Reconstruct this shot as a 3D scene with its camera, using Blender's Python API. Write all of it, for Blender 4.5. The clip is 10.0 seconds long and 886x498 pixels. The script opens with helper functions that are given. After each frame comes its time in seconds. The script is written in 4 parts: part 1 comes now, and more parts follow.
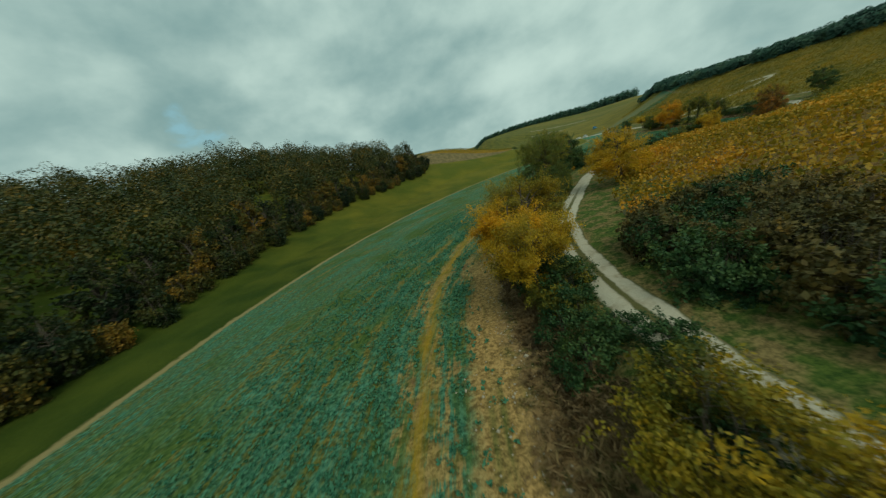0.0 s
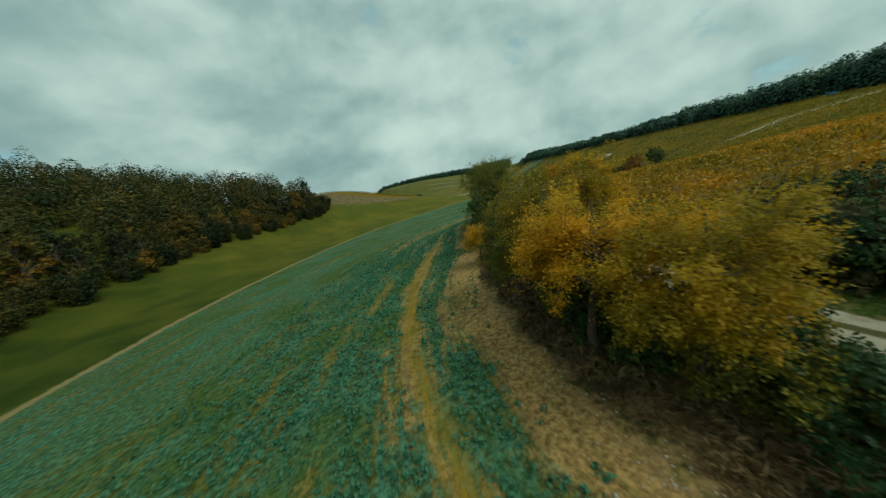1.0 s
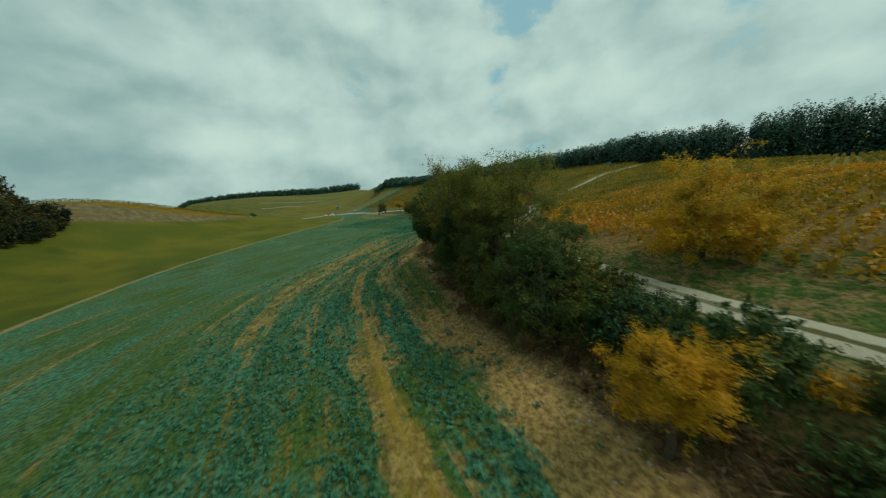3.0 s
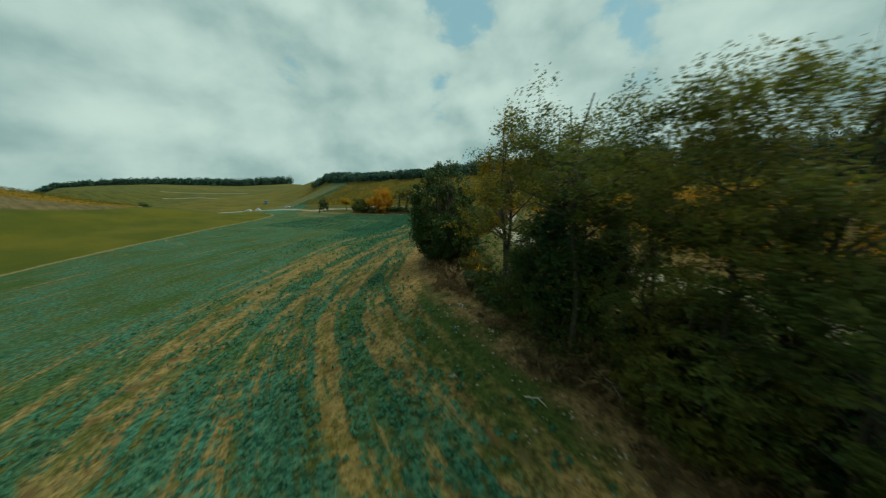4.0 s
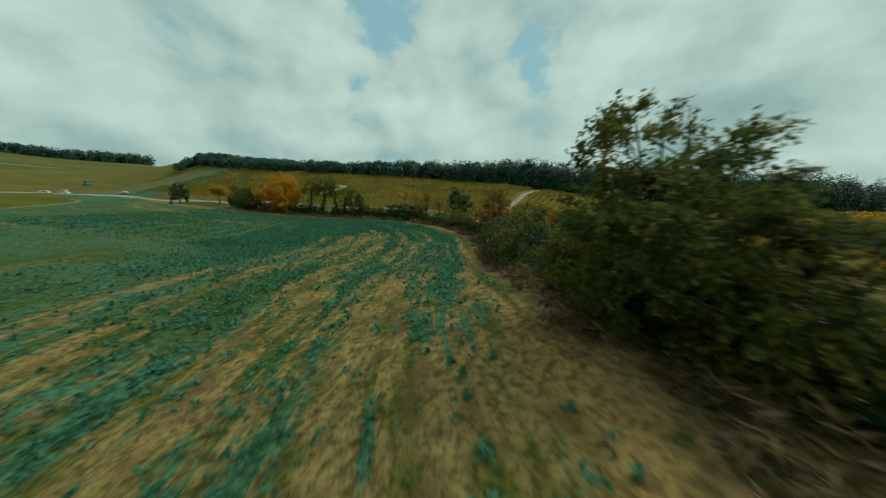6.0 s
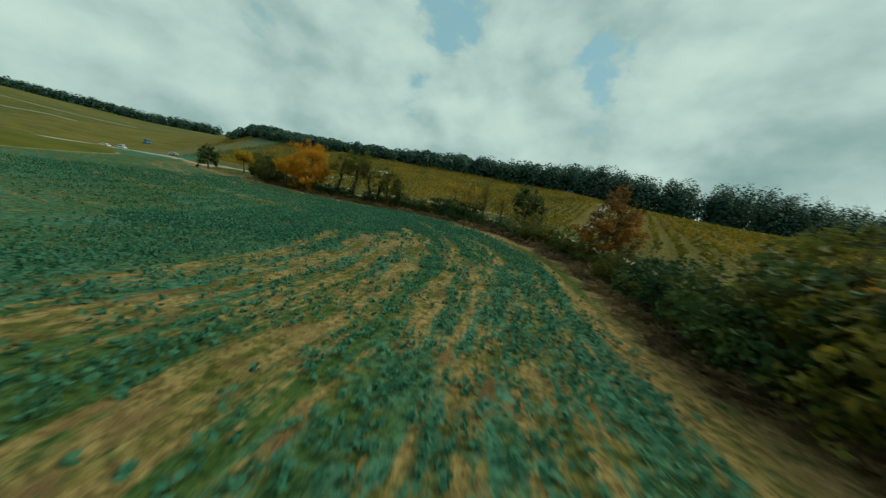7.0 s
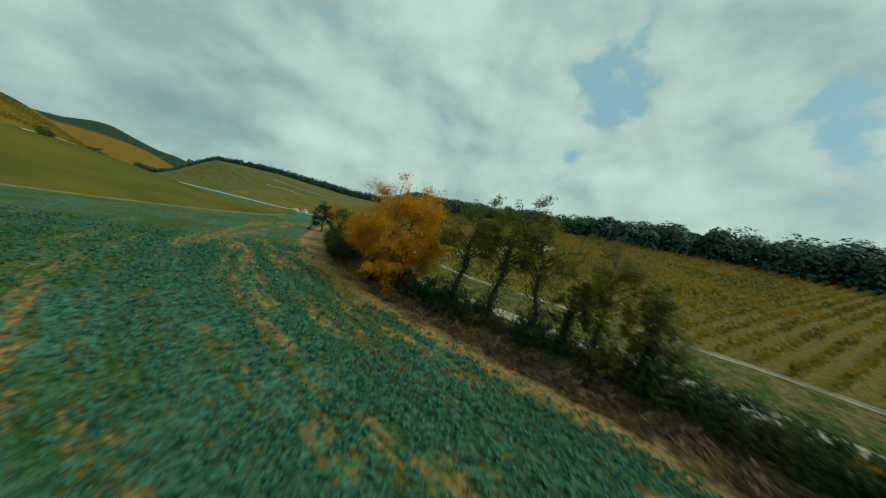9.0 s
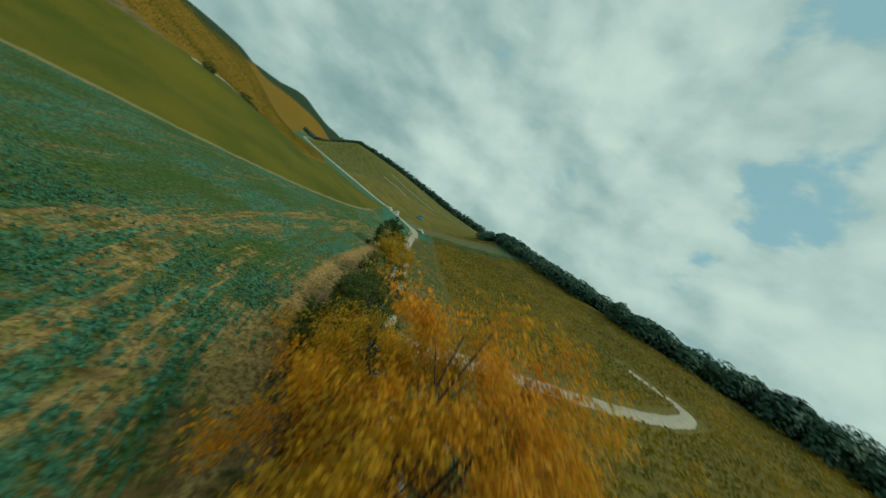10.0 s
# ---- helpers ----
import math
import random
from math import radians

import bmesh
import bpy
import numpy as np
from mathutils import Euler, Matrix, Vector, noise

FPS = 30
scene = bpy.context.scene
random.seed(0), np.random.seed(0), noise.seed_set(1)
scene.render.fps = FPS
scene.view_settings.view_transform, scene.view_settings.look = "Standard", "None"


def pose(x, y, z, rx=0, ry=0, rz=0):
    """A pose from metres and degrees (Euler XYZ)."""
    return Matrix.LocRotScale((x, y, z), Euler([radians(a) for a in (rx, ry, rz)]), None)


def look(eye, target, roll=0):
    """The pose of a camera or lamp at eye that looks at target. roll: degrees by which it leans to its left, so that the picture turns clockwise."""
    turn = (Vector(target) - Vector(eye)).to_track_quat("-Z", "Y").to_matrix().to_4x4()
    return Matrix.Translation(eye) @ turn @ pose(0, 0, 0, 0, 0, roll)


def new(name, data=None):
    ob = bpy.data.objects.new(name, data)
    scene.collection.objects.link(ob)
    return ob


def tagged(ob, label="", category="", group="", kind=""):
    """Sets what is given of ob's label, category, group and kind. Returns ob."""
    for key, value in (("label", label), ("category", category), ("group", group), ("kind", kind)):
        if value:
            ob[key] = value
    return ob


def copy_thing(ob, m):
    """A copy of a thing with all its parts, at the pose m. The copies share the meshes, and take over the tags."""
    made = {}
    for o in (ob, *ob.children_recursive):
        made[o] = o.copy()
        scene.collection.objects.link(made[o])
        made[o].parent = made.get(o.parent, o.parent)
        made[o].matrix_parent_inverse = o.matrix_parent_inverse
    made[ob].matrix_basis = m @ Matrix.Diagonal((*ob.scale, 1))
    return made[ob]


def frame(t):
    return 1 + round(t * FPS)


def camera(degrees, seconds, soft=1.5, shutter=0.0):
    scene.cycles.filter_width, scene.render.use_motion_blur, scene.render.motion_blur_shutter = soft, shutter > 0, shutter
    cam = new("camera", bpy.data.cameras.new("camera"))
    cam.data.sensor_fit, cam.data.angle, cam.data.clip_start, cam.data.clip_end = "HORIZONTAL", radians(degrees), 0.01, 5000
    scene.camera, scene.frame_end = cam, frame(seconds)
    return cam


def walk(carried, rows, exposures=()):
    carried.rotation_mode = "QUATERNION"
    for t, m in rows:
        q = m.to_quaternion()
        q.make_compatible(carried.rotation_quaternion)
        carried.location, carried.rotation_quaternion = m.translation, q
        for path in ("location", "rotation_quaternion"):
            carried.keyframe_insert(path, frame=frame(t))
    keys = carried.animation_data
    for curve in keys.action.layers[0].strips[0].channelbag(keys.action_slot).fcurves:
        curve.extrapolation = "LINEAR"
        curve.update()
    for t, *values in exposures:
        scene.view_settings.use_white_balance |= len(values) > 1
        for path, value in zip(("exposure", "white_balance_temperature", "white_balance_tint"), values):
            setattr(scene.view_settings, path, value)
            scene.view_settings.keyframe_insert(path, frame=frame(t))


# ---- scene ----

# ---- camera ----
cam = camera(113.7, 10.0, soft=1.25, shutter=0.2)
# seconds, eye, yaw, pitch, bank
ROWS = [
    (0, -0.247, -0.180, 10.977, -0.16, -15.47, -17.32),
    (0.5, -3.065, 5.890, 9.388, -11.78, -13.40, -15.33),
    (1, -4.690, 12.535, 8.574, -22.53, -11.60, -13.08),
    (1.5, -5.063, 19.227, 8.663, -31.65, -10.43, -10.77),
    (2, -4.106, 26.056, 8.974, -39.81, -10.45, -9.85),
    (3.3, 2.649, 44.074, 9.226, -57.20, -12.29, -6.35),
    (3.5, 4.399, 46.929, 8.985, -59.48, -12.35, -5.56),
    (4, 9.399, 54.101, 8.348, -65.74, -12.78, -3.75),
    (4.5, 15.195, 60.559, 8.088, -72.62, -12.71, -1.77),
    (5, 21.825, 66.074, 7.315, -79.49, -12.33, -1.03),
    (5.5, 29.259, 70.487, 6.289, -83.35, -11.35, 0.08),
    (6.8, 51.482, 78.164, 3.801, -78.81, -11.71, 7.93),
    (7, 55.036, 79.635, 3.424, -76.51, -11.90, 9.28),
    (7.5, 64.746, 83.568, 2.866, -68.59, -12.25, 12.17),
    (8, 74.548, 89.369, 2.813, -59.92, -11.45, 11.78),
    (8.5, 83.832, 95.315, 3.362, -52.57, -8.55, 11.42),
    (9, 92.075, 103.188, 4.632, -47.38, -3.97, 12.15),
    (9.5, 98.722, 111.627, 6.410, -41.08, -0.96, 18.56),
    (10, 103.664, 120.716, 9.198, -30.93, -4.77, 34.63),
]
EXPOSURES = [(0.0, 0.29, 6360, -9), (10.0, 0.29, 6360, -9)]
walk(cam, [(t, pose(x, y, z, 90 + pitch, 0, yaw) @ pose(0, 0, 0, 0, 0, bank)) for t, x, y, z, yaw, pitch, bank in ROWS], EXPOSURES)


# ---- node helpers ----
def material(name):
    m = bpy.data.materials.new(name)
    m.use_nodes = True
    m.node_tree.nodes.clear()
    return m


class Nodes:
    """Short hand for building a node tree."""

    def __init__(self, tree):
        self.tree = tree

    def add(self, kind, **settings):
        node = self.tree.nodes.new(kind)
        for key, value in settings.items():
            setattr(node, key, value)
        return node

    def link(self, value, socket):
        if isinstance(value, bpy.types.NodeSocket):
            self.tree.links.new(value, socket)
        else:
            socket.default_value = value

    def math(self, op, a, b=0.0, c=0.0, clamp=False):
        n = self.add("ShaderNodeMath", operation=op, use_clamp=clamp)
        for value, socket in zip((a, b, c), n.inputs):
            self.link(value, socket)
        return n.outputs[0]

    def mix(self, fac, a, b, mode="MIX"):
        n = self.add("ShaderNodeMix", data_type="RGBA", blend_type=mode)
        self.link(fac, n.inputs[0])
        self.link(a if isinstance(a, bpy.types.NodeSocket) else (*a, 1), n.inputs[6])
        self.link(b if isinstance(b, bpy.types.NodeSocket) else (*b, 1), n.inputs[7])
        return n.outputs[2]

    def noise(self, vector, scale, detail=3.0, rough=0.55, warp=0.0):
        n = self.add("ShaderNodeTexNoise")
        if vector is not None:
            self.link(vector, n.inputs["Vector"])
        for key, value in (("Scale", scale), ("Detail", detail), ("Roughness", rough), ("Distortion", warp)):
            n.inputs[key].default_value = value
        return n.outputs[0]

    def step(self, value, low, high):
        n = self.add("ShaderNodeMapRange", interpolation_type="SMOOTHSTEP")
        self.link(value, n.inputs[0])
        self.link(low, n.inputs[1])
        self.link(high, n.inputs[2])
        return n.outputs[0]

    def attr(self, name):
        return self.add("ShaderNodeAttribute", attribute_name=name).outputs["Fac"]

    def place(self):
        return self.add("ShaderNodeNewGeometry").outputs["Position"]

    def scaled(self, vector, sx, sy, sz):
        n = self.add("ShaderNodeVectorMath", operation="MULTIPLY")
        self.link(vector, n.inputs[0])
        n.inputs[1].default_value = (sx, sy, sz)
        return n.outputs[0]

    def vec(self, x, y, z=0.0):
        n = self.add("ShaderNodeCombineXYZ")
        for value, socket in zip((x, y, z), n.inputs):
            self.link(value, socket)
        return n.outputs[0]

    def bump(self, height, strength, distance):
        n = self.add("ShaderNodeBump")
        n.inputs["Strength"].default_value, n.inputs["Distance"].default_value = strength, distance
        self.link(height, n.inputs["Height"])
        return n.outputs[0]

    def surface(self, colour, rough=0.8, normal=None, metal=0.0, spec=0.3):
        n = self.add("ShaderNodeBsdfPrincipled")
        self.link(colour if isinstance(colour, bpy.types.NodeSocket) else (*colour, 1), n.inputs["Base Color"])
        self.link(rough, n.inputs["Roughness"])
        n.inputs["Metallic"].default_value, n.inputs["Specular IOR Level"].default_value = metal, spec
        if normal:
            self.link(normal, n.inputs["Normal"])
        return n.outputs[0]

    def finish(self, shader):
        self.link(shader, self.add("ShaderNodeOutputMaterial").inputs[0])


# ---- world: broken cloud under a pale sky, and a veiled sun ----
SUN_HEIGHT, SUN_TURN = radians(48), radians(150)
world = bpy.data.worlds.new("overcast_sky")
scene.world = world
world.use_nodes = True
world.node_tree.nodes.clear()
w = Nodes(world.node_tree)
sky = w.add("ShaderNodeTexSky", sky_type="NISHITA", sun_disc=False, sun_elevation=SUN_HEIGHT, sun_rotation=SUN_TURN)
way = w.add("ShaderNodeTexCoord").outputs["Generated"]


def toward(azimuth, rise, power, weight):
    """A soft lobe of the sky round one bearing (degrees east of the y axis) and elevation."""
    a, e = radians(azimuth), radians(rise)
    dot = w.add("ShaderNodeVectorMath", operation="DOT_PRODUCT")
    w.link(way, dot.inputs[0])
    dot.inputs[1].default_value = (math.sin(a) * math.cos(e), math.cos(a) * math.cos(e), math.sin(e))
    return w.math("MULTIPLY", w.math("POWER", w.math("MAXIMUM", dot.outputs["Value"], 0.0), power), weight)


def total(*values):
    out = values[0]
    for v in values[1:]:
        out = w.math("ADD", out, v)
    return out


# cloud masses, flattened towards the horizon
deck = w.scaled(way, 1.0, 1.0, 1.5)
lit = w.add("ShaderNodeVectorMath", operation="ADD")
w.link(deck, lit.inputs[0])
lit.inputs[1].default_value = (0.02, -0.03, 0.06)
billow = w.noise(deck, 4.2, 8.0, 0.5, 0.1)
billow_lit = w.noise(lit.outputs[0], 4.2, 5.0, 0.5, 0.1)
banks = w.noise(deck, 2.0, 3.0, 0.5, 0.1)
wisps = w.noise(deck, 9.0, 6.0, 0.58, 0.2)
clear = total(toward(71, 29, 90, 0.165), toward(97, 21, 120, 0.165), toward(80, 24, 160, 0.07), toward(66, 15, 400, 0.09), toward(60, 60, 8, 0.02))
cover = w.step(w.math("SUBTRACT", total(w.math("MULTIPLY", banks, 0.28), w.math("MULTIPLY", billow, 0.44), w.math("MULTIPLY", wisps, 0.28)), clear), 0.33, 0.40)
relief = w.math("MULTIPLY", w.math("SUBTRACT", billow, billow_lit), 0.55)
shade = total(w.math("MULTIPLY", banks, 0.55), w.math("MULTIPLY", billow, 0.30), w.math("MULTIPLY", wisps, 0.15), relief)
belly = total(toward(4, 15, 45, 0.16), toward(-28, 21, 30, 0.13), toward(121, 9, 90, 0.16), toward(-50, 14, 60, 0.08), toward(-12, 50, 8, 0.05))
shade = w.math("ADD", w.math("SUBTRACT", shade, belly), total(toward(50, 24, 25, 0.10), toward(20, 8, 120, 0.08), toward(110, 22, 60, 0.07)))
cloud = w.mix(w.step(shade, 0.12, 0.80), (0.19, 0.275, 0.29), (0.495, 0.565, 0.55))
sky_gain = w.mix(1.0, sky.outputs[0], (0.085, 0.085, 0.085), "MULTIPLY")
heaven = w.mix(cover, w.mix(0.75, sky_gain, (0.255, 0.405, 0.455)), cloud)
back = w.add("ShaderNodeBackground")
w.link(heaven, back.inputs[0])
back.inputs[1].default_value = 1.0
w.link(back.outputs[0], w.add("ShaderNodeOutputWorld").inputs[0])

sun = new("sun", bpy.data.lights.new("sun", "SUN"))
sun.data.energy, sun.data.angle, sun.data.color = 1.5, radians(28), (1.0, 0.94, 0.84)
sun.matrix_world = look((0, 0, 0), (-math.sin(SUN_TURN) * math.cos(SUN_HEIGHT), -math.cos(SUN_TURN) * math.cos(SUN_HEIGHT), -math.sin(SUN_HEIGHT)))

# ---- plan: lines on the ground, in metres ----
HEDGE = [(0, -60), (1, -10), (2.5, 8), (4, 20), (8, 33), (14, 43), (18.5, 50.5), (23.5, 58.5), (28, 63), (34, 66.2), (42, 68.8), (50, 70.4), (66, 71.8), (82, 73), (94, 78.5),
         (102, 86), (107, 94), (109.3, 102.5), (109.3, 110.5), (108, 119), (108, 128), (110.5, 144), (120, 165), (140, 200), (170, 250)]
TRACK = [(4, -60), (6, -10), (7.3, 7), (8.7, 17.5), (12.3, 28.2), (17.4, 35.6), (22, 42), (27, 48.4), (33.6, 55), (42.6, 61), (52, 64), (62, 65.6), (82, 66.8),
         (97, 72), (107.5, 80.5), (113.6, 91), (115.8, 100.5), (115.4, 109), (113.8, 116.5), (112.1, 122.5), (112, 129), (113.7, 138), (120, 152), (132, 182), (147, 215), (158, 240)]
MEADOW = [(-36.5, -80), (-34.4, 17), (-32.2, 40.4), (-26.2, 66), (-16, 91.4), (2, 121), (21, 146), (50, 166), (77, 180), (97, 187), (115, 199), (128, 219), (134, 233)]
VALLEY_ROAD = [(150, 222), (158, 240), (162, 253), (158, 275), (148, 310), (132, 370), (114, 460), (102, 540), (96, 640), (108, 800), (150, 1000)]
HAIRPIN = [(113.2, 139.5), (118, 139), (125, 138.4), (136, 137), (149, 135.2), (162, 134.6), (169, 135.6), (171, 139), (170.5, 144), (171, 148)]
UPPER_PATH = [(171, 148), (173, 156), (180, 176), (195, 212), (212, 255)]
VINE_LANE = [(55, 63), (57.5, 55), (59, 47), (63, 33), (66, 20), (68, 2)]
HILL_PATH = [(-40, 200), (-10, 200), (12, 200), (32, 205), (58, 213), (75, 227), (85, 246), (105, 285), (122, 330), (120, 380), (112, 470), (98, 560), (92, 660), (104, 820), (146, 1010)]
UPHILL = [(106, 69.5), (118, 65.6), (133, 61), (148, 57), (165, 52), (182, 47), (200, 42)]


def smooth(a, low, high):
    k = np.clip((np.asarray(a, float) - low) / (high - low), 0, 1)
    return k * k * (3 - 2 * k)


def rounded(line, rounds=2):
    """Cut the corners of a line so that it bends softly."""
    pts = [np.array(p, float) for p in line]
    for _ in range(rounds):
        out = [pts[0]]
        for a, b in zip(pts, pts[1:]):
            out += [a * 0.75 + b * 0.25, a * 0.25 + b * 0.75]
        pts = out + [pts[-1]]
    return np.array(pts)


HEDGE, TRACK, MEADOW, VALLEY_ROAD, HAIRPIN, UPHILL, VINE_LANE, HILL_PATH = (rounded(p) for p in (HEDGE, TRACK, MEADOW, VALLEY_ROAD, HAIRPIN, UPHILL, VINE_LANE, HILL_PATH))


def side(line, x, y):
    """Signed distance from a line (positive to the left of its way), and the length along it."""
    x, y = np.asarray(x, float), np.asarray(y, float)
    best, sign, along, run = np.full(x.shape, 1e18), np.zeros(x.shape), np.zeros(x.shape), 0.0
    for i, (a, b) in enumerate(zip(line, line[1:])):
        dx, dy = b - a
        size = math.hypot(dx, dy)
        k = np.clip(((x - a[0]) * dx + (y - a[1]) * dy) / size**2, 0, 1)
        px, py = x - a[0] - k * dx, y - a[1] - k * dy
        dist = px * px + py * py
        near = dist < best
        best = np.where(near, dist, best)
        sign = np.where(near, np.sign(dx * py - dy * px), sign)
        along = np.where(near, run + k * size, along)
        run += size
    return np.sqrt(best) * np.where(sign == 0, 1, sign), along


def wobble(x, y, scale, seed):
    """Cheap smooth unevenness of about one metre high."""
    out = 0
    for i in range(4):
        a = seed * 1.7 + i * 2.4
        out = out + np.sin((x * math.cos(a) + y * math.sin(a)) / scale * (1 + 0.37 * i) + seed * 3 + i) / (1 + 0.5 * i)
    return out / 2.5


def ground_parts(x, y):
    x, y = np.asarray(x, float), np.asarray(y, float)
    dh, sh = side(HEDGE, x, y)
    dt, st = side(TRACK, x, y)
    dl, sl = side(MEADOW, x, y)
    return dh, sh, dt, st, dl, sl


def height(x, y, parts=None):
    x, y = np.asarray(x, float), np.asarray(y, float)
    dh, sh, dt, st, dl, sl = parts or ground_parts(x, y)
    z = 0.008 * np.clip(x, -150, 260) - 0.019 * np.clip(y, -80, 270)
    # shallow hollow in the field before its corner
    z = z - 1.35 * smooth(x, 50, 72) * (1 - smooth(x, 115, 150)) * (1 - smooth(y, 106, 142)) * smooth(y, 30, 62)
    # meadow and wooded slope west of the field
    rise = 0.10 + 0.11 * smooth(y, 90, 190)
    out = np.maximum(dl, 0)
    west = rise * np.minimum(out, 60) + 0.30 * np.clip(out - 14 - 10 * smooth(y, 70, 190), 0, 120) * (1 - smooth(y, 195, 280))
    west = west * (1 - 0.55 * smooth(y, 170, 290)) + 0.11 * np.clip(out - 60, 0, 260) * smooth(y, 150, 260)
    west = west * (1 - smooth(x, 20, 160) * smooth(y, 235, 330))
    road = -side(VALLEY_ROAD, x, y)[0]
    west = west * np.where(y > 225, 1 - smooth(y, 225, 300) * (1 - smooth(-road, 8, 130)), 1)
    hill = side(HILL_PATH, x, y)[0]
    west = west + 0.15 * np.clip(hill, 0, 70) * smooth(x, -30, 15) * smooth(-road, 12, 70) * (y > 150)
    west = west + 6.0 * smooth(hill, 4, 40) * (1 - smooth(x, 20, 80)) * (y > 150)
    # bank beyond the hedge, vineyard slope up to the eastern wood
    bank = 1.9 + 0.5 * smooth(x, 20, 30) - 1.8 * smooth(x, 42, 62) + 0.4 * smooth(x, 75, 100)
    lift = 2.3 * smooth(sh, 112, 125) * (1 - smooth(sh, 148, 168)) * (1 - smooth(dh, -1, 15))
    beyond = np.maximum(-dh, 0)
    over = smooth(beyond, 0.3, 4.5)
    east = lift * (1 - over) + bank * over
    top = np.interp(y, [-120, -35, 0, 35, 60, 120, 180, 220, 267, 330, 400], [-6, -3, 1, 6, 9.5, 13.4, 15.6, 17.6, 20.5, 14, 10])
    start = np.interp(y, TRACK[:, 1], TRACK[:, 0]) + 0.12 * np.clip(y - 240, 0, 200)
    reach = np.clip(207 - start, 40, 400) + 0.6 * np.clip(y - 240, 0, 300)
    k = np.clip((x - start) / reach, 0, 1.03)
    east = east + (top - bank) * (0.35 * k + 0.65 * np.minimum(k, 1) ** 2) * (1 - smooth(y, 290, 500)) + 2.4 * np.exp(-((x - 62) ** 2 + (y - 22) ** 2) / 1300)
    east = east + 3.0 * smooth(x, 222, 238) * (1 - smooth(y, 170, 240))
    # the slope on the far side of the valley road
    v = (x - 158) * 0.57 + (y - 268) * 0.82
    slope = np.where(y > 225, np.minimum(v, road * (1 + smooth(y, 260, 380) + 3 * smooth(y, 480, 700)) + 20 * (1 - smooth(y, 225, 260))), v)
    far = 21 * smooth(slope, -10, 420) + 0.05 * np.clip(slope + 10, 0, 420) + 4 * smooth(slope, 120, 420) + 6 * smooth(v, 500, 1500)
    along_ridge = (y - 268) * 0.57 - (x - 158) * 0.82
    far = far - (4 + 13 * (1 - smooth(along_ridge, -20, 200))) * smooth(v, 60, 420)
    far = far * (1 - smooth(x - 0.78 * np.maximum(y, 266), 4, 50))
    north = 50 * smooth(y - 0.2 * x, 600, 1500)
    z = z + west + east + far + north * (1 - smooth(x - 0.15 * y, -60, 30))
    uneven = 0.05 * wobble(x, y, 2.3, 1) + 0.10 * wobble(x, y, 7.0, 2)
    return z + uneven


def at(x, y):
    return float(height(np.array([x]), np.array([y]))[0])


def grain(u, v, seed):
    """Smooth random values from 0 to 1 on a unit lattice."""
    u, v = np.asarray(u, float), np.asarray(v, float)
    i, j = np.floor(u), np.floor(v)
    a, b = u - i, v - j
    a, b = a * a * (3 - 2 * a), b * b * (3 - 2 * b)

    def corner(p, q):
        k = np.sin(p * 127.1 + q * 311.7 + seed * 74.7) * 43758.5453
        return k - np.floor(k)

    low = corner(i, j) * (1 - a) + corner(i + 1, j) * a
    high = corner(i, j + 1) * (1 - a) + corner(i + 1, j + 1) * a
    return low * (1 - b) + high * b


def wheel_mark(s):
    """How far the yellowed wheel mark runs from the hedge."""
    return 6.5 + 1.9 * smooth(s, 65, 104)


def crop_density(s, d):
    """How thickly the crop stands, by the length along the hedge and the distance from it: about -1 (bare straw) to 2 (closed)."""
    thin = smooth(s, 112, 140) * (1 - smooth(s, 192, 204)) * (1 - smooth(d, 22, 29))
    near = 1 - smooth(d, 11 + 16 * thin, 17 + 16 * thin)
    dense = smooth(s, 198, 207) * (1 - smooth(s, 229, 242))
    late = smooth(s, 232, 244) * (1 - smooth(s, 262, 275)) * (1 - smooth(d, 15, 24))
    patch = 1.7 * (grain(s / 26, d / 2.1, 1) - 0.5) + 1.5 * (grain(s / 9, d / 0.9, 2) - 0.5) + 1.3 * (grain(s / 4.2, d / 0.6, 3) - 0.5) + 0.9 * (grain(s / 1.2, d / 0.7, 4) - 0.5)
    wave = d - 4.3 + 0.35 * np.sin(s / 13.0)
    strip = np.exp(-(((wave + 2.95) % 5.9 - 2.95) / 0.6) ** 2) + 0.6 * np.exp(-(((wave - 2.2 + 2.95) % 5.9 - 2.95) / 0.4) ** 2)
    mark = np.exp(-(((d - wheel_mark(s) - 0.5) / 1.1) ** 2)) * (1 - smooth(s, 112, 125))
    return (0.85 + patch * (0.5 + 0.25 * near) - near * (0.34 + 0.44 * thin) + 1.1 * strip * thin * smooth(s, 146, 162) * (0.2 + 1.1 * grain(s / 7, d / 1.5, 6)) + 0.40 * dense - 1.3 * dense * smooth(grain(s / 5.5, d / 2.4, 7), 0.68, 0.85) - 0.30 * late + 1.1 * late * (grain(s / 6, d / 1.6, 5) - 0.5)
            - 0.6 * mark - 0.35 * (1 - smooth(d, 3, 6)) * (1 - dense))


# ---- mesh helpers ----
def mesh_from(name, verts, faces, mat, quads=True):
    """A mesh from arrays: verts n x 3, faces m x 4 or m x 3."""
    verts, faces = np.asarray(verts, np.float32), np.asarray(faces, np.int32)
    me = bpy.data.meshes.new(name)
    n = faces.shape[1]
    me.vertices.add(len(verts))
    me.vertices.foreach_set("co", verts.ravel())
    me.loops.add(faces.size)
    me.loops.foreach_set("vertex_index", faces.ravel())
    me.polygons.add(len(faces))
    me.polygons.foreach_set("loop_start", np.arange(0, faces.size, n, dtype=np.int32))
    me.polygons.foreach_set("loop_total", np.full(len(faces), n, np.int32))
    me.update(calc_edges=True)
    me.materials.append(mat)
    return me


def shade_smooth(me):
    me.polygons.foreach_set("use_smooth", np.ones(len(me.polygons), bool))
    return me


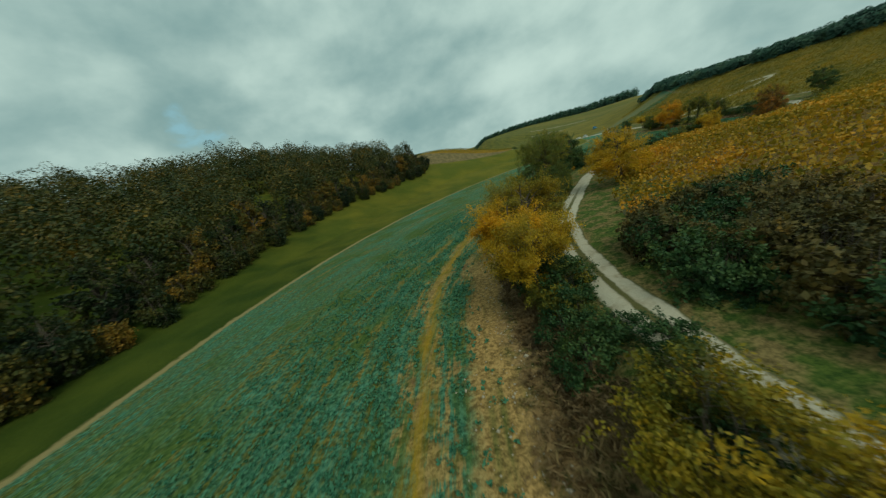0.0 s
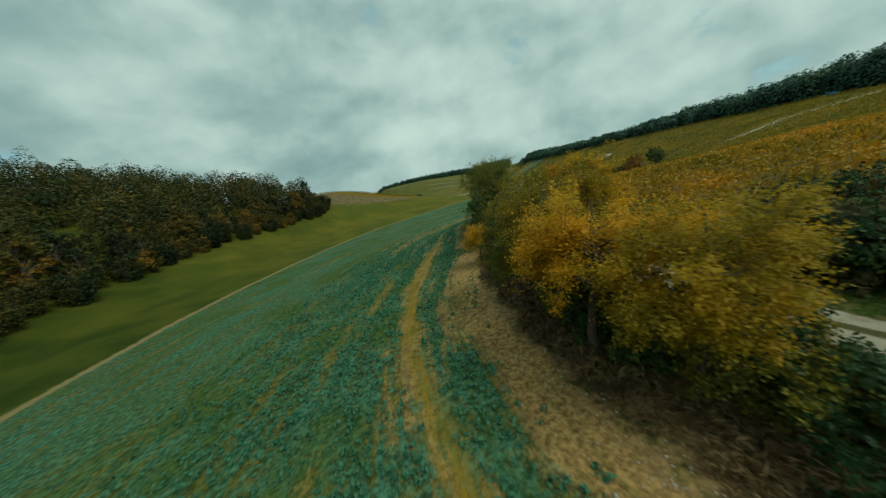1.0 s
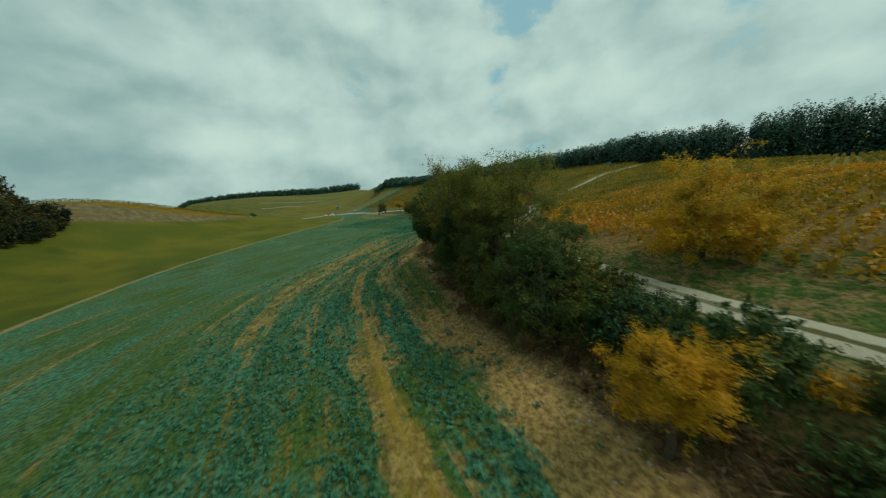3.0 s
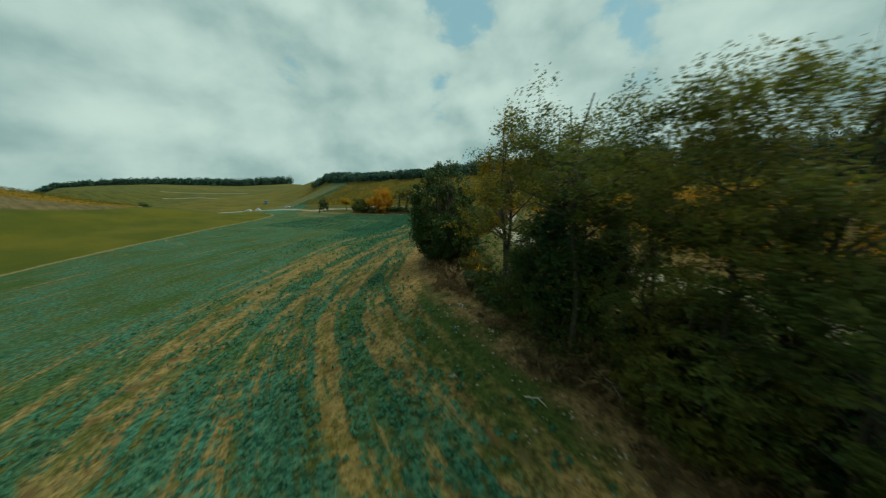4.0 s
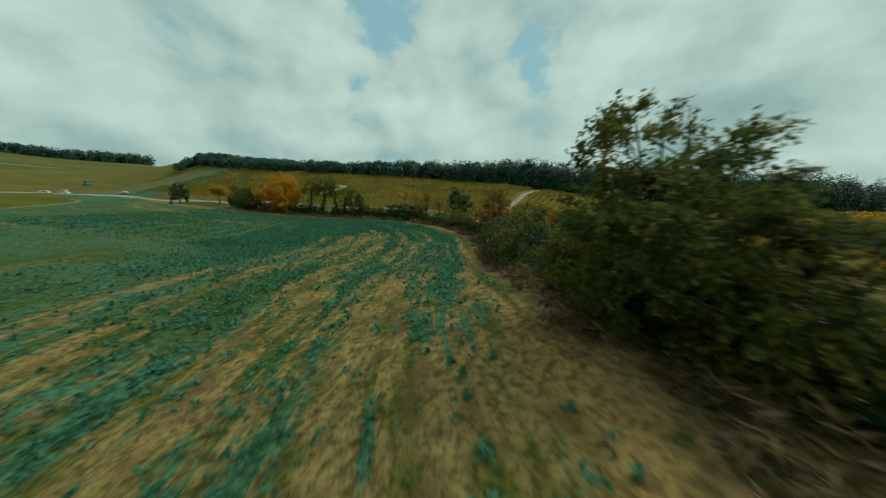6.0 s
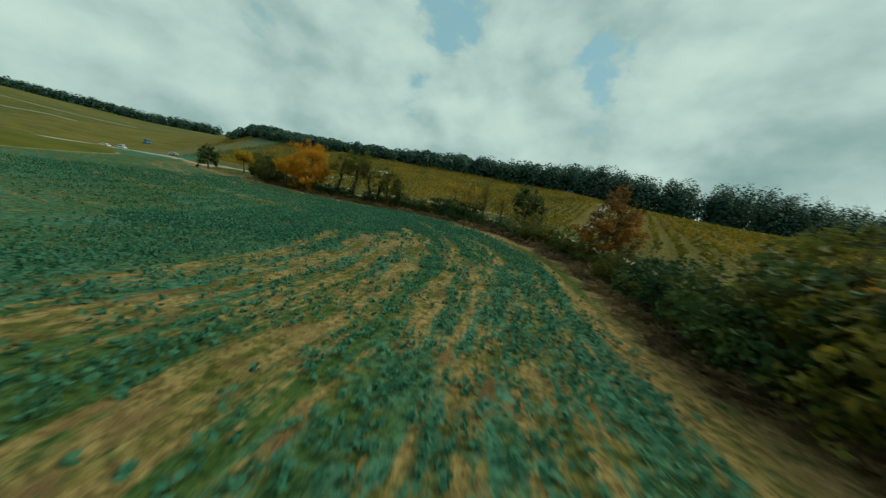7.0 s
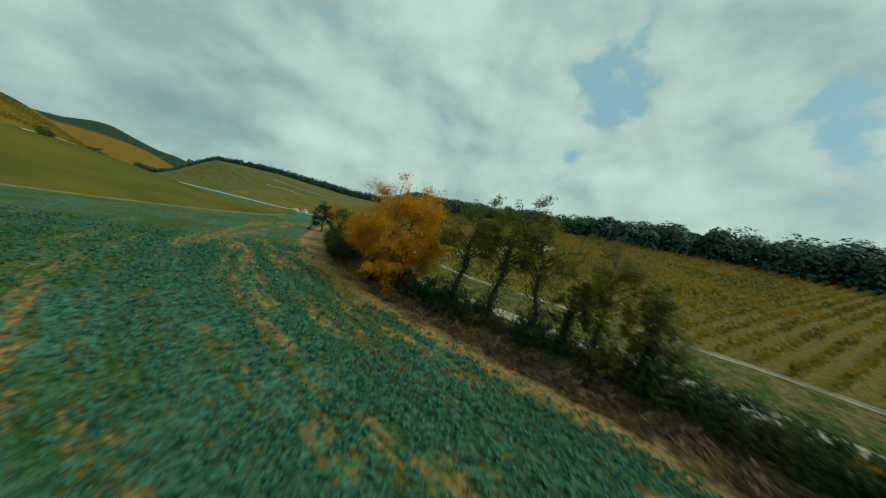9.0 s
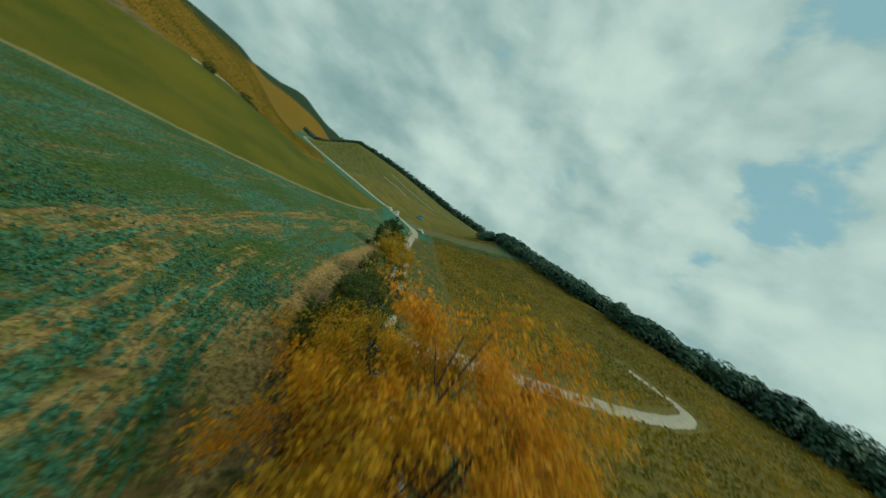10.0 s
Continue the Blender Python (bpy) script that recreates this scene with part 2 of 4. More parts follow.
def part(name, me, parent, label=""):
    ob = new(name, me)
    ob.parent = parent
    if label:
        tagged(ob, label)
    return ob


def bm_mesh(name, bm, mat):
    me = bpy.data.meshes.new(name)
    bm.to_mesh(me)
    bm.free()
    me.materials.append(mat)
    return me


def tubes(limbs, sides=6):
    """Tapered round limbs: each a list of (point, radius). Returns verts and quads."""
    verts, faces = [], []
    for limb in limbs:
        base = len(verts)
        for i, (p, r) in enumerate(limb):
            p = np.array(p)
            q = np.array(limb[min(i + 1, len(limb) - 1)][0]) - np.array(limb[max(i - 1, 0)][0])
            q = q / (np.linalg.norm(q) + 1e-9)
            a = np.cross(q, (0.31, 0.95, 0.05))
            a /= np.linalg.norm(a) + 1e-9
            b = np.cross(q, a)
            for k in range(sides):
                th = 2 * math.pi * k / sides
                verts.append(p + r * (a * math.cos(th) + b * math.sin(th)))
        for i in range(len(limb) - 1):
            for k in range(sides):
                m = (k + 1) % sides
                faces.append((base + i * sides + k, base + i * sides + m, base + (i + 1) * sides + m, base + (i + 1) * sides + k))
    return np.array(verts), np.array(faces)


def leaf_quads(rng, centres, size, spread=0.5, long=1.8, facing=None):
    """One folded leaf spray of four corners at each centre, turned at random or roughly along facing."""
    n = len(centres)
    c = rng.normal(size=(n, 3))
    if facing is not None:
        c = c * 0.55 + facing
    c /= np.linalg.norm(c, axis=1, keepdims=True) + 1e-9
    a = np.cross(c, rng.normal(size=(n, 3)))
    a /= np.linalg.norm(a, axis=1, keepdims=True) + 1e-9
    b = np.cross(c, a)
    s = size * (1 + spread * rng.uniform(-1, 1, (n, 1)))
    v = np.empty((n, 4, 3))
    v[:, 0] = centres - a * s * long / 2
    v[:, 1] = centres + b * s / 2 - c * s * 0.18
    v[:, 2] = centres + a * s * long / 2
    v[:, 3] = centres - b * s / 2 - c * s * 0.18
    return v.reshape(-1, 3), np.arange(4 * n).reshape(n, 4)


# ---- materials ----
def leaf_material(name, colours, glow=0.35, spread=0.4, clump=0.55, centre=0.42):
    """Foliage: every leaf spray takes its own tone, every plant leans to one of the tones."""
    m = material(name)
    n = Nodes(m.node_tree)
    geo = n.add("ShaderNodeNewGeometry")
    ramp = n.add("ShaderNodeValToRGB")
    el = ramp.color_ramp.elements
    el[0].color, el[-1].color = (*colours[0], 1), (*colours[-1], 1)
    for i, c in enumerate(colours[1:-1]):
        e = el.new((i + 1) / (len(colours) - 1))
        e.color = (*c, 1)
    own = n.add("ShaderNodeObjectInfo").outputs["Random"]
    patch = n.noise(geo.outputs["Position"], clump, 2.0)
    value = n.math("ADD", n.math("MULTIPLY", geo.outputs["Random Per Island"], 0.28),
                   n.math("ADD", n.math("MULTIPLY", own, spread), n.math("MULTIPLY", n.math("SUBTRACT", patch, centre), 1.1 if spread < 0.5 and clump > 0.2 else 1.5)))
    n.link(value, ramp.inputs[0])
    face = n.surface(ramp.outputs[0], 0.62, spec=0.25)
    thin = n.add("ShaderNodeBsdfTranslucent")
    n.link(ramp.outputs[0], thin.inputs[0])
    both = n.add("ShaderNodeMixShader")
    both.inputs[0].default_value = glow
    n.link(face, both.inputs[1])
    n.link(thin.outputs[0], both.inputs[2])
    n.finish(both.outputs[0])
    return m


LEAF_DARK = leaf_material("dark_green_leaves", [(0.014, 0.040, 0.015), (0.030, 0.072, 0.022), (0.070, 0.108, 0.025), (0.17, 0.150, 0.024)], 0.3)
LEAF_THICKET = leaf_material("thicket_leaves", [(0.045, 0.082, 0.022), (0.090, 0.122, 0.026), (0.165, 0.160, 0.026), (0.28, 0.20, 0.024)], 0.5)
LEAF_OLIVE = leaf_material("olive_leaves", [(0.036, 0.068, 0.018), (0.088, 0.106, 0.021), (0.180, 0.158, 0.021), (0.32, 0.205, 0.021)], 0.44)
LEAF_FEATHER = leaf_material("feathery_locust_leaves", [(0.070, 0.105, 0.022), (0.135, 0.150, 0.024), (0.225, 0.192, 0.024), (0.34, 0.225, 0.022)], 0.55)
LEAF_GOLD = leaf_material("golden_leaves", [(0.13, 0.12, 0.013), (0.38, 0.255, 0.013), (0.62, 0.345, 0.014), (0.76, 0.335, 0.014)], 0.44)
LEAF_LIME = leaf_material("yellow_green_leaves", [(0.08, 0.095, 0.014), (0.20, 0.165, 0.014), (0.40, 0.255, 0.014), (0.56, 0.31, 0.016)])
LEAF_ORANGE = leaf_material("orange_leaves", [(0.15, 0.125, 0.012), (0.48, 0.275, 0.012), (0.70, 0.275, 0.012), (0.80, 0.210, 0.012)], 0.46, 0.2, 0.25, 0.26)
LEAF_BROWN = leaf_material("brown_olive_leaves", [(0.026, 0.034, 0.012), (0.060, 0.056, 0.016), (0.115, 0.085, 0.020), (0.20, 0.12, 0.022)], 0.3)
LEAF_RUSSET = leaf_material("russet_leaves", [(0.06, 0.055, 0.014), (0.17, 0.095, 0.015), (0.40, 0.150, 0.015), (0.60, 0.190, 0.015)], 0.35, 0.1, 0.55, 0.25)
LEAF_WOOD = leaf_material("mixed_woodland_leaves", [(0.007, 0.017, 0.007), (0.013, 0.028, 0.008), (0.042, 0.052, 0.012), (0.100, 0.082, 0.014), (0.25, 0.135, 0.014)], 0.3, 0.62, 0.2, 0.42)
LEAF_FOREST = leaf_material("forest_canopy_leaves", [(0.008, 0.021, 0.008), (0.016, 0.034, 0.010), (0.040, 0.050, 0.011), (0.100, 0.078, 0.013), (0.24, 0.13, 0.014)], 0.3, 0.0, 0.17, 0.23)
# skyline woods: leaf tones lifted and blued, distance haze put into the colour
LEAF_HAZY_WOOD = leaf_material("hazed_wood_leaves", [(0.024, 0.068, 0.050), (0.042, 0.096, 0.064), (0.075, 0.122, 0.060), (0.150, 0.145, 0.046)], 0.2, 0.0, 0.12, 0.40)
LEAF_VINE = leaf_material("autumn_vine_leaves", [(0.09, 0.10, 0.012), (0.22, 0.16, 0.012), (0.42, 0.23, 0.014), (0.58, 0.25, 0.016), (0.52, 0.15, 0.016)], 0.35, 0.0, 0.12, 0.30)
LEAF_VINE_GREEN = leaf_material("fading_vine_leaves", [(0.07, 0.085, 0.012), (0.16, 0.140, 0.013), (0.30, 0.200, 0.013), (0.44, 0.24, 0.015)], 0.35, 0.1, 0.10, 0.33)
LEAF_CROP = leaf_material("blue_green_crop_leaves", [(0.048, 0.156, 0.088), (0.068, 0.194, 0.106), (0.104, 0.220, 0.104), (0.18, 0.230, 0.074)], 0.3, 0.0, 0.3)
LEAF_BRAMBLE = leaf_material("dry_bramble_and_grass", [(0.06, 0.042, 0.02), (0.13, 0.085, 0.038), (0.23, 0.15, 0.065), (0.12, 0.115, 0.03)], 0.25)


def bark_material():
    m = material("grey_brown_bark")
    n = Nodes(m.node_tree)
    p = n.place()
    grain = n.noise(n.scaled(p, 9, 9, 1.6), 2.2, 4.0)
    n.finish(n.surface(n.mix(grain, (0.035, 0.027, 0.02), (0.13, 0.105, 0.08)), 0.9, n.bump(grain, 0.6, 0.03)))
    return m


BARK = bark_material()


def ground_material():
    m = material("farmland")
    n = Nodes(m.node_tree)
    p = n.place()
    dh, sh, dl, u, v, road = (n.attr(k) for k in ("hedge", "hedge_run", "meadow", "east", "far", "road"))
    fine, mid, broad = n.noise(p, 6.0, 4.0, 0.65), n.noise(p, 0.9, 4.0, 0.6), n.noise(p, 0.11, 3.0)
    grit = n.step(n.noise(p, 3.6, 5.0, 0.75), 0.36, 0.64)
    rows = n.vec(n.math("MULTIPLY", dh, 1.0), n.math("MULTIPLY", sh, 0.09), 0.0)
    streak = n.noise(rows, 0.75, 5.0, 0.62)
    lines = n.noise(rows, 2.6, 4.0, 0.7)
    clods = n.noise(p, 1.9, 3.0, 0.6)
    # crop, thin crop and bare straw
    line = n.math("SINE", n.math("MULTIPLY", n.math("ADD", dh, n.math("MULTIPLY", mid, 0.12)), 2 * math.pi / 0.5))
    bed = n.mix(grit, (0.034, 0.050, 0.011), (0.125, 0.122, 0.028))
    leaf = n.mix(grit, (0.015, 0.056, 0.034), (0.084, 0.214, 0.134))
    crop = n.mix(n.step(n.math("ADD", n.math("MULTIPLY", line, 0.02), n.math("ADD", n.math("MULTIPLY", streak, 0.5), n.math("ADD", n.math("MULTIPLY", clods, 0.35), n.math("MULTIPLY", lines, 0.35)))), 0.50, 0.66), bed, leaf)
    crop = n.mix(n.step(n.math("ADD", n.math("MULTIPLY", broad, 0.5), n.math("MULTIPLY", streak, 0.5)), 0.46, 0.60), crop, n.mix(grit, (0.026, 0.058, 0.014), (0.080, 0.118, 0.028)))
    straw = n.mix(grit, (0.110, 0.078, 0.027), (0.345, 0.243, 0.090))
    straw = n.mix(n.step(n.math("ADD", n.math("MULTIPLY", n.noise(p, 0.6, 4.0, 0.6), 0.5), n.math("MULTIPLY", n.noise(rows, 1.3, 4.0, 0.6), 0.5)), 0.46, 0.58), straw, n.mix(grit, (0.045, 0.055, 0.012), (0.14, 0.13, 0.03)))
    straw = n.mix(n.step(mid, 0.5, 0.75), straw, (0.13, 0.075, 0.035))
    old = n.math("MULTIPLY", n.math("MULTIPLY", n.math("SUBTRACT", 1.0, n.step(sh, 104.0, 128.0)), n.step(dh, 8.0, 11.0)), 0.62)
    straw = n.mix(old, straw, n.mix(grit, (0.040, 0.056, 0.010), (0.135, 0.125, 0.020)))
    ragged = n.math("ADD", n.math("MULTIPLY", n.math("SUBTRACT", clods, 0.5), 1.5), n.math("ADD", n.math("MULTIPLY", n.math("SUBTRACT", lines, 0.5), 3.2), n.math("MULTIPLY", n.math("SUBTRACT", streak, 0.5), 1.6)))
    field = n.mix(n.step(n.math("ADD", n.attr("crop_cover"), ragged), -0.15, 0.45), straw, crop)
    # the yellowing wheel mark beside the headland
    mark = n.math("ABSOLUTE", n.math("SUBTRACT", n.math("ADD", dh, n.math("MULTIPLY", n.math("SUBTRACT", mid, 0.5), 0.8)), n.math("ADD", 6.5, n.math("MULTIPLY", n.step(sh, 65.0, 104.0), 1.9))))
    field = n.mix(n.math("MULTIPLY", n.math("MULTIPLY", n.math("SUBTRACT", 1.0, n.step(n.math("ADD", mark, n.math("MULTIPLY", fine, 0.5)), 0.4, 1.35)), n.math("SUBTRACT", 1.0, n.step(sh, 100.0, 135.0))), n.math("MULTIPLY", n.step(n.noise(rows, 2.2, 4.0, 0.7), 0.3, 0.7), 0.85)), field,
                  n.mix(fine, (0.13, 0.10, 0.010), (0.38, 0.215, 0.016)))
    dry = n.mix(grit, (0.130, 0.083, 0.028), (0.40, 0.258, 0.096))
    green = n.mix(grit, (0.028, 0.050, 0.012), (0.080, 0.105, 0.024))
    # dry headland along the hedge
    margin = n.math("ADD", dh, n.math("MULTIPLY", n.math("SUBTRACT", mid, 0.5), 2.2))
    headland = n.mix(n.step(n.math("ADD", n.noise(rows, 0.5, 4.0), n.math("MULTIPLY", n.math("ADD", n.math("SUBTRACT", n.step(sh, 112.0, 118.0), n.step(sh, 124.0, 132.0)), n.math("SUBTRACT", n.step(sh, 140.0, 154.0), n.step(sh, 192.0, 206.0))), 0.2)), 0.58, 0.74), dry, green)
    field = n.mix(n.math("SUBTRACT", 1.0, n.step(margin, n.math("ADD", 2.4, n.math("MULTIPLY", n.math("SUBTRACT", 1.0, n.step(sh, 118.0, 145.0)), 0.9)), n.math("ADD", 3.4, n.math("MULTIPLY", n.math("SUBTRACT", 1.0, n.step(sh, 118.0, 145.0)), 1.2)))), field, headland)
    dead = n.mix(n.step(n.noise(p, 4.5, 6.0, 0.78), 0.3, 0.7), (0.085, 0.056, 0.026), (0.33, 0.215, 0.095))
    dead = n.mix(n.step(n.noise(p, 0.8, 4.0, 0.65), 0.45, 0.62), dead, n.mix(grit, (0.03, 0.042, 0.012), (0.11, 0.10, 0.03)))
    field = n.mix(n.math("SUBTRACT", 1.0, n.step(margin, 1.0, 2.2)), field, dead)
    # verge, vineyard soil
    verge = n.mix(n.step(mid, 0.4, 0.62), n.mix(grit, (0.025, 0.050, 0.010), (0.075, 0.105, 0.02)), n.mix(grit, (0.085, 0.065, 0.025), (0.20, 0.15, 0.06)))
    soil = n.mix(grit, (0.095, 0.060, 0.020), (0.215, 0.135, 0.048))
    soil = n.mix(n.step(n.math("ADD", mid, n.math("MULTIPLY", n.step(sh, 150.0, 200.0), 0.25)), 0.5, 0.7), soil, n.mix(grit, (0.075, 0.068, 0.016), (0.21, 0.165, 0.045)))
    vines = n.mix(n.noise(p, 0.45, 4.0, 0.7), (0.08, 0.085, 0.012), (0.24, 0.17, 0.016))
    wide = n.math("ADD", n.math("MULTIPLY", n.step(sh, 190.0, 204.0), 5.0), n.math("MULTIPLY", n.math("SUBTRACT", 1.0, n.step(sh, 98.0, 114.0)), 8.0))
    east = n.mix(n.step(n.math("ADD", u, n.math("MULTIPLY", mid, 2.0)), n.math("ADD", 3.0, wide), n.math("ADD", 4.4, wide)), verge, n.mix(n.step(u, 90.0, 140.0), soil, n.mix(0.4, vines, soil)))
    foot = n.math("MULTIPLY", n.math("SUBTRACT", 1.0, n.step(sh, 100.0, 125.0)), 1.7)
    ground = n.mix(n.step(n.math("ADD", dh, foot), -0.6, 0.4), east, field)
    # meadow west of the crop
    mow = n.noise(n.vec(n.math("MULTIPLY", dl, 1.0), n.math("MULTIPLY", sh, 0.05), 0.0), 0.55, 3.0)
    meadow = n.mix(n.math("ADD", n.math("MULTIPLY", n.step(mow, 0.2, 0.8), 0.15), n.math("ADD", n.math("MULTIPLY", grit, 0.3), n.math("MULTIPLY", n.step(broad, 0.3, 0.7), 0.55))), (0.017, 0.034, 0.004), (0.054, 0.068, 0.008))
    meadow = n.mix(n.math("MULTIPLY", n.step(n.math("ADD", sh, n.math("MULTIPLY", broad, 60.0)), 110.0, 190.0), 0.7), meadow, n.mix(n.math("ADD", n.math("MULTIPLY", grit, 0.35), n.math("MULTIPLY", n.step(n.noise(p, 0.05, 3.0), 0.35, 0.65), 0.65)), (0.066, 0.082, 0.011), (0.165, 0.135, 0.016)))
    fallow = n.mix(n.step(n.noise(n.scaled(p, 1.0, 0.3, 1.0), 0.5, 5.0, 0.7), 0.3, 0.7), (0.085, 0.072, 0.030), (0.175, 0.130, 0.062))
    upper = n.mix(n.step(n.noise(p, 0.5, 5.0, 0.75), 0.3, 0.7), (0.10, 0.070, 0.010), (0.27, 0.150, 0.016))
    axes = n.add("ShaderNodeSeparateXYZ")
    n.link(p, axes.inputs[0])
    wedge = n.math("MAXIMUM", n.math("MULTIPLY", n.math("SUBTRACT", 72.0, axes.outputs[0]), 0.45), 1.0)
    upper = n.mix(n.step(n.math("SUBTRACT", n.math("ADD", n.attr("hill"), mid), wedge), 0.0, 1.5), fallow, upper)
    meadow = n.mix(n.step(n.math("ADD", n.attr("hill"), n.math("MULTIPLY", mid, 2.0)), 1.0, 3.0), meadow, upper)
    # wooded hills behind the orange slope
    meadow = n.mix(n.step(n.math("ADD", n.attr("hill"), n.math("MULTIPLY", broad, 12.0)), 78.0, 88.0), meadow, n.mix(n.step(n.noise(p, 0.16, 5.0, 0.75), 0.35, 0.65), (0.012, 0.030, 0.016), (0.034, 0.056, 0.024)))
    edge = n.math("ADD", dl, n.math("MULTIPLY", n.math("SUBTRACT", mid, 0.5), 1.4))
    ground = n.mix(n.step(edge, -1.0, -0.2), ground, n.mix(fine, (0.17, 0.135, 0.055), (0.27, 0.22, 0.10)))
    ground = n.mix(n.step(edge, 0.2, 0.9), ground, meadow)
    # the crop runs on in a strip beside the valley road
    ground = n.mix(n.step(road, -16.0, -14.5), ground, leaf)
    # parcels of vines across the valley
    cells = n.add("ShaderNodeTexVoronoi")
    n.link(n.scaled(p, 0.010, 0.0042, 0.0), cells.inputs["Vector"])
    cells.inputs["Scale"].default_value = 1.0
    tone = n.add("ShaderNodeValToRGB")
    for i, c in enumerate([(0.104, 0.112, 0.028), (0.160, 0.136, 0.028), (0.098, 0.108, 0.030), (0.175, 0.146, 0.044)]):
        e = tone.color_ramp.elements[i] if i < 2 else tone.color_ramp.elements.new(0.33 * (i - 1))
        e.color = (*c, 1)
    tone.color_ramp.elements[0].position = 0.0
    n.link(n.add("ShaderNodeSeparateColor").outputs[0], tone.inputs[0])
    split = tone.inputs[0].links[0].from_node
    n.link(cells.outputs["Color"], split.inputs[0])
    hatch = n.noise(n.scaled(p, 0.30, 0.03, 0.0), 1.0, 5.0, 0.7)
    parcel = n.mix(n.step(hatch, 0.32, 0.66), n.mix(0.55, tone.outputs[0], (0.035, 0.045, 0.012)), n.mix(n.noise(p, 0.02, 4.0), tone.outputs[0], (0.16, 0.125, 0.022)))
    ground = n.mix(n.step(v, 0.0, 6.0), ground, parcel)
    # one grubbed-up parcel above the valley road, left to grass
    band = n.math("ABSOLUTE", n.math("ADD", n.math("MULTIPLY", n.math("SUBTRACT", axes.outputs[0], 160.0), 0.54), n.math("MULTIPLY", n.math("SUBTRACT", axes.outputs[1], 264.0), 0.84)))
    bare = n.math("MULTIPLY", n.math("SUBTRACT", 1.0, n.step(band, 9.0, 11.0)), n.math("MULTIPLY", n.step(axes.outputs[0], 162.0, 166.0), n.math("SUBTRACT", 1.0, n.step(axes.outputs[0], 196.0, 206.0))))
    ground = n.mix(n.math("MULTIPLY", bare, 0.85), ground, n.mix(n.noise(p, 0.25, 4.0, 0.7), (0.085, 0.095, 0.040), (0.190, 0.165, 0.075)))
    relief = n.math("ADD", n.math("MULTIPLY", fine, 0.5), n.math("MULTIPLY", mid, 0.8))
    n.finish(n.surface(ground, 0.95, n.bump(relief, 0.8, 0.25), spec=0.08))
    return m


GROUND = ground_material()


def gravel_material():
    m = material("pale_limestone_gravel")
    n = Nodes(m.node_tree)
    p = n.place()
    across, grassy = n.attr("across"), n.attr("grassy")
    fine, mid = n.noise(p, 14.0, 4.0, 0.7), n.noise(p, 1.3, 4.0, 0.6)
    stone = n.mix(fine, (0.24, 0.215, 0.155), (0.47, 0.43, 0.33))
    stone = n.mix(n.step(mid, 0.48, 0.75), stone, (0.25, 0.21, 0.14))
    grass = n.mix(fine, (0.035, 0.045, 0.012), (0.13, 0.11, 0.045))
    off = n.math("ADD", n.math("ABSOLUTE", across), n.math("MULTIPLY", n.math("SUBTRACT", mid, 0.5), 0.35))
    middle = n.math("MULTIPLY", n.math("SUBTRACT", 1.0, n.step(off, 0.10, 0.24)), n.math("MINIMUM", grassy, 1.0))
    middle = n.math("MAXIMUM", middle, n.step(grassy, 1.2, 1.6))
    colour = n.mix(n.math("MAXIMUM", middle, n.step(off, 0.80, 0.98)), stone, grass)
    n.finish(n.surface(colour, 0.95, n.bump(fine, 0.7, 0.04), spec=0.1))
    return m


GRAVEL = gravel_material()


def plain_material(name, dark, light, scale=8.0, rough=0.6, metal=0.0, spec=0.4):
    m = material(name)
    n = Nodes(m.node_tree)
    g = n.noise(n.place(), scale, 4.0)
    n.finish(n.surface(n.mix(g, dark, light), rough, n.bump(g, 0.15, 0.01), metal, spec))
    return m


PAINT_WHITE = plain_material("white_car_paint", (0.68, 0.70, 0.70), (0.80, 0.81, 0.80), 5, 0.3)
PAINT_BLUE = plain_material("blue_machine_paint", (0.06, 0.22, 0.38), (0.10, 0.32, 0.50), 5, 0.35)
GLASS_DARK = plain_material("tinted_glass", (0.02, 0.025, 0.03), (0.03, 0.035, 0.04), 5, 0.08, 0.0, 0.6)
RUBBER = plain_material("black_tyre_rubber", (0.012, 0.012, 0.012), (0.03, 0.03, 0.03), 20, 0.85)
STONE_PALE = plain_material("pale_field_stone", (0.20, 0.17, 0.12), (0.42, 0.37, 0.28), 12, 0.9)
WOOD_DEAD = plain_material("bleached_dead_wood", (0.24, 0.21, 0.17), (0.50, 0.46, 0.38), 20, 0.85)
POST_WHITE = plain_material("weathered_white_post", (0.45, 0.45, 0.42), (0.72, 0.72, 0.68), 12, 0.7)

# ---- ground: one sheet to the horizon ----
def ticks(low, high, step, reach):
    mids = np.arange(low, high + step, step)
    outs, d, s = [], 0.0, step
    while d < reach:
        s *= 1.075
        d += s
        outs.append(d)
    outs = np.array(outs)
    return np.r_[low - outs[::-1], mids, mids[-1] + outs]


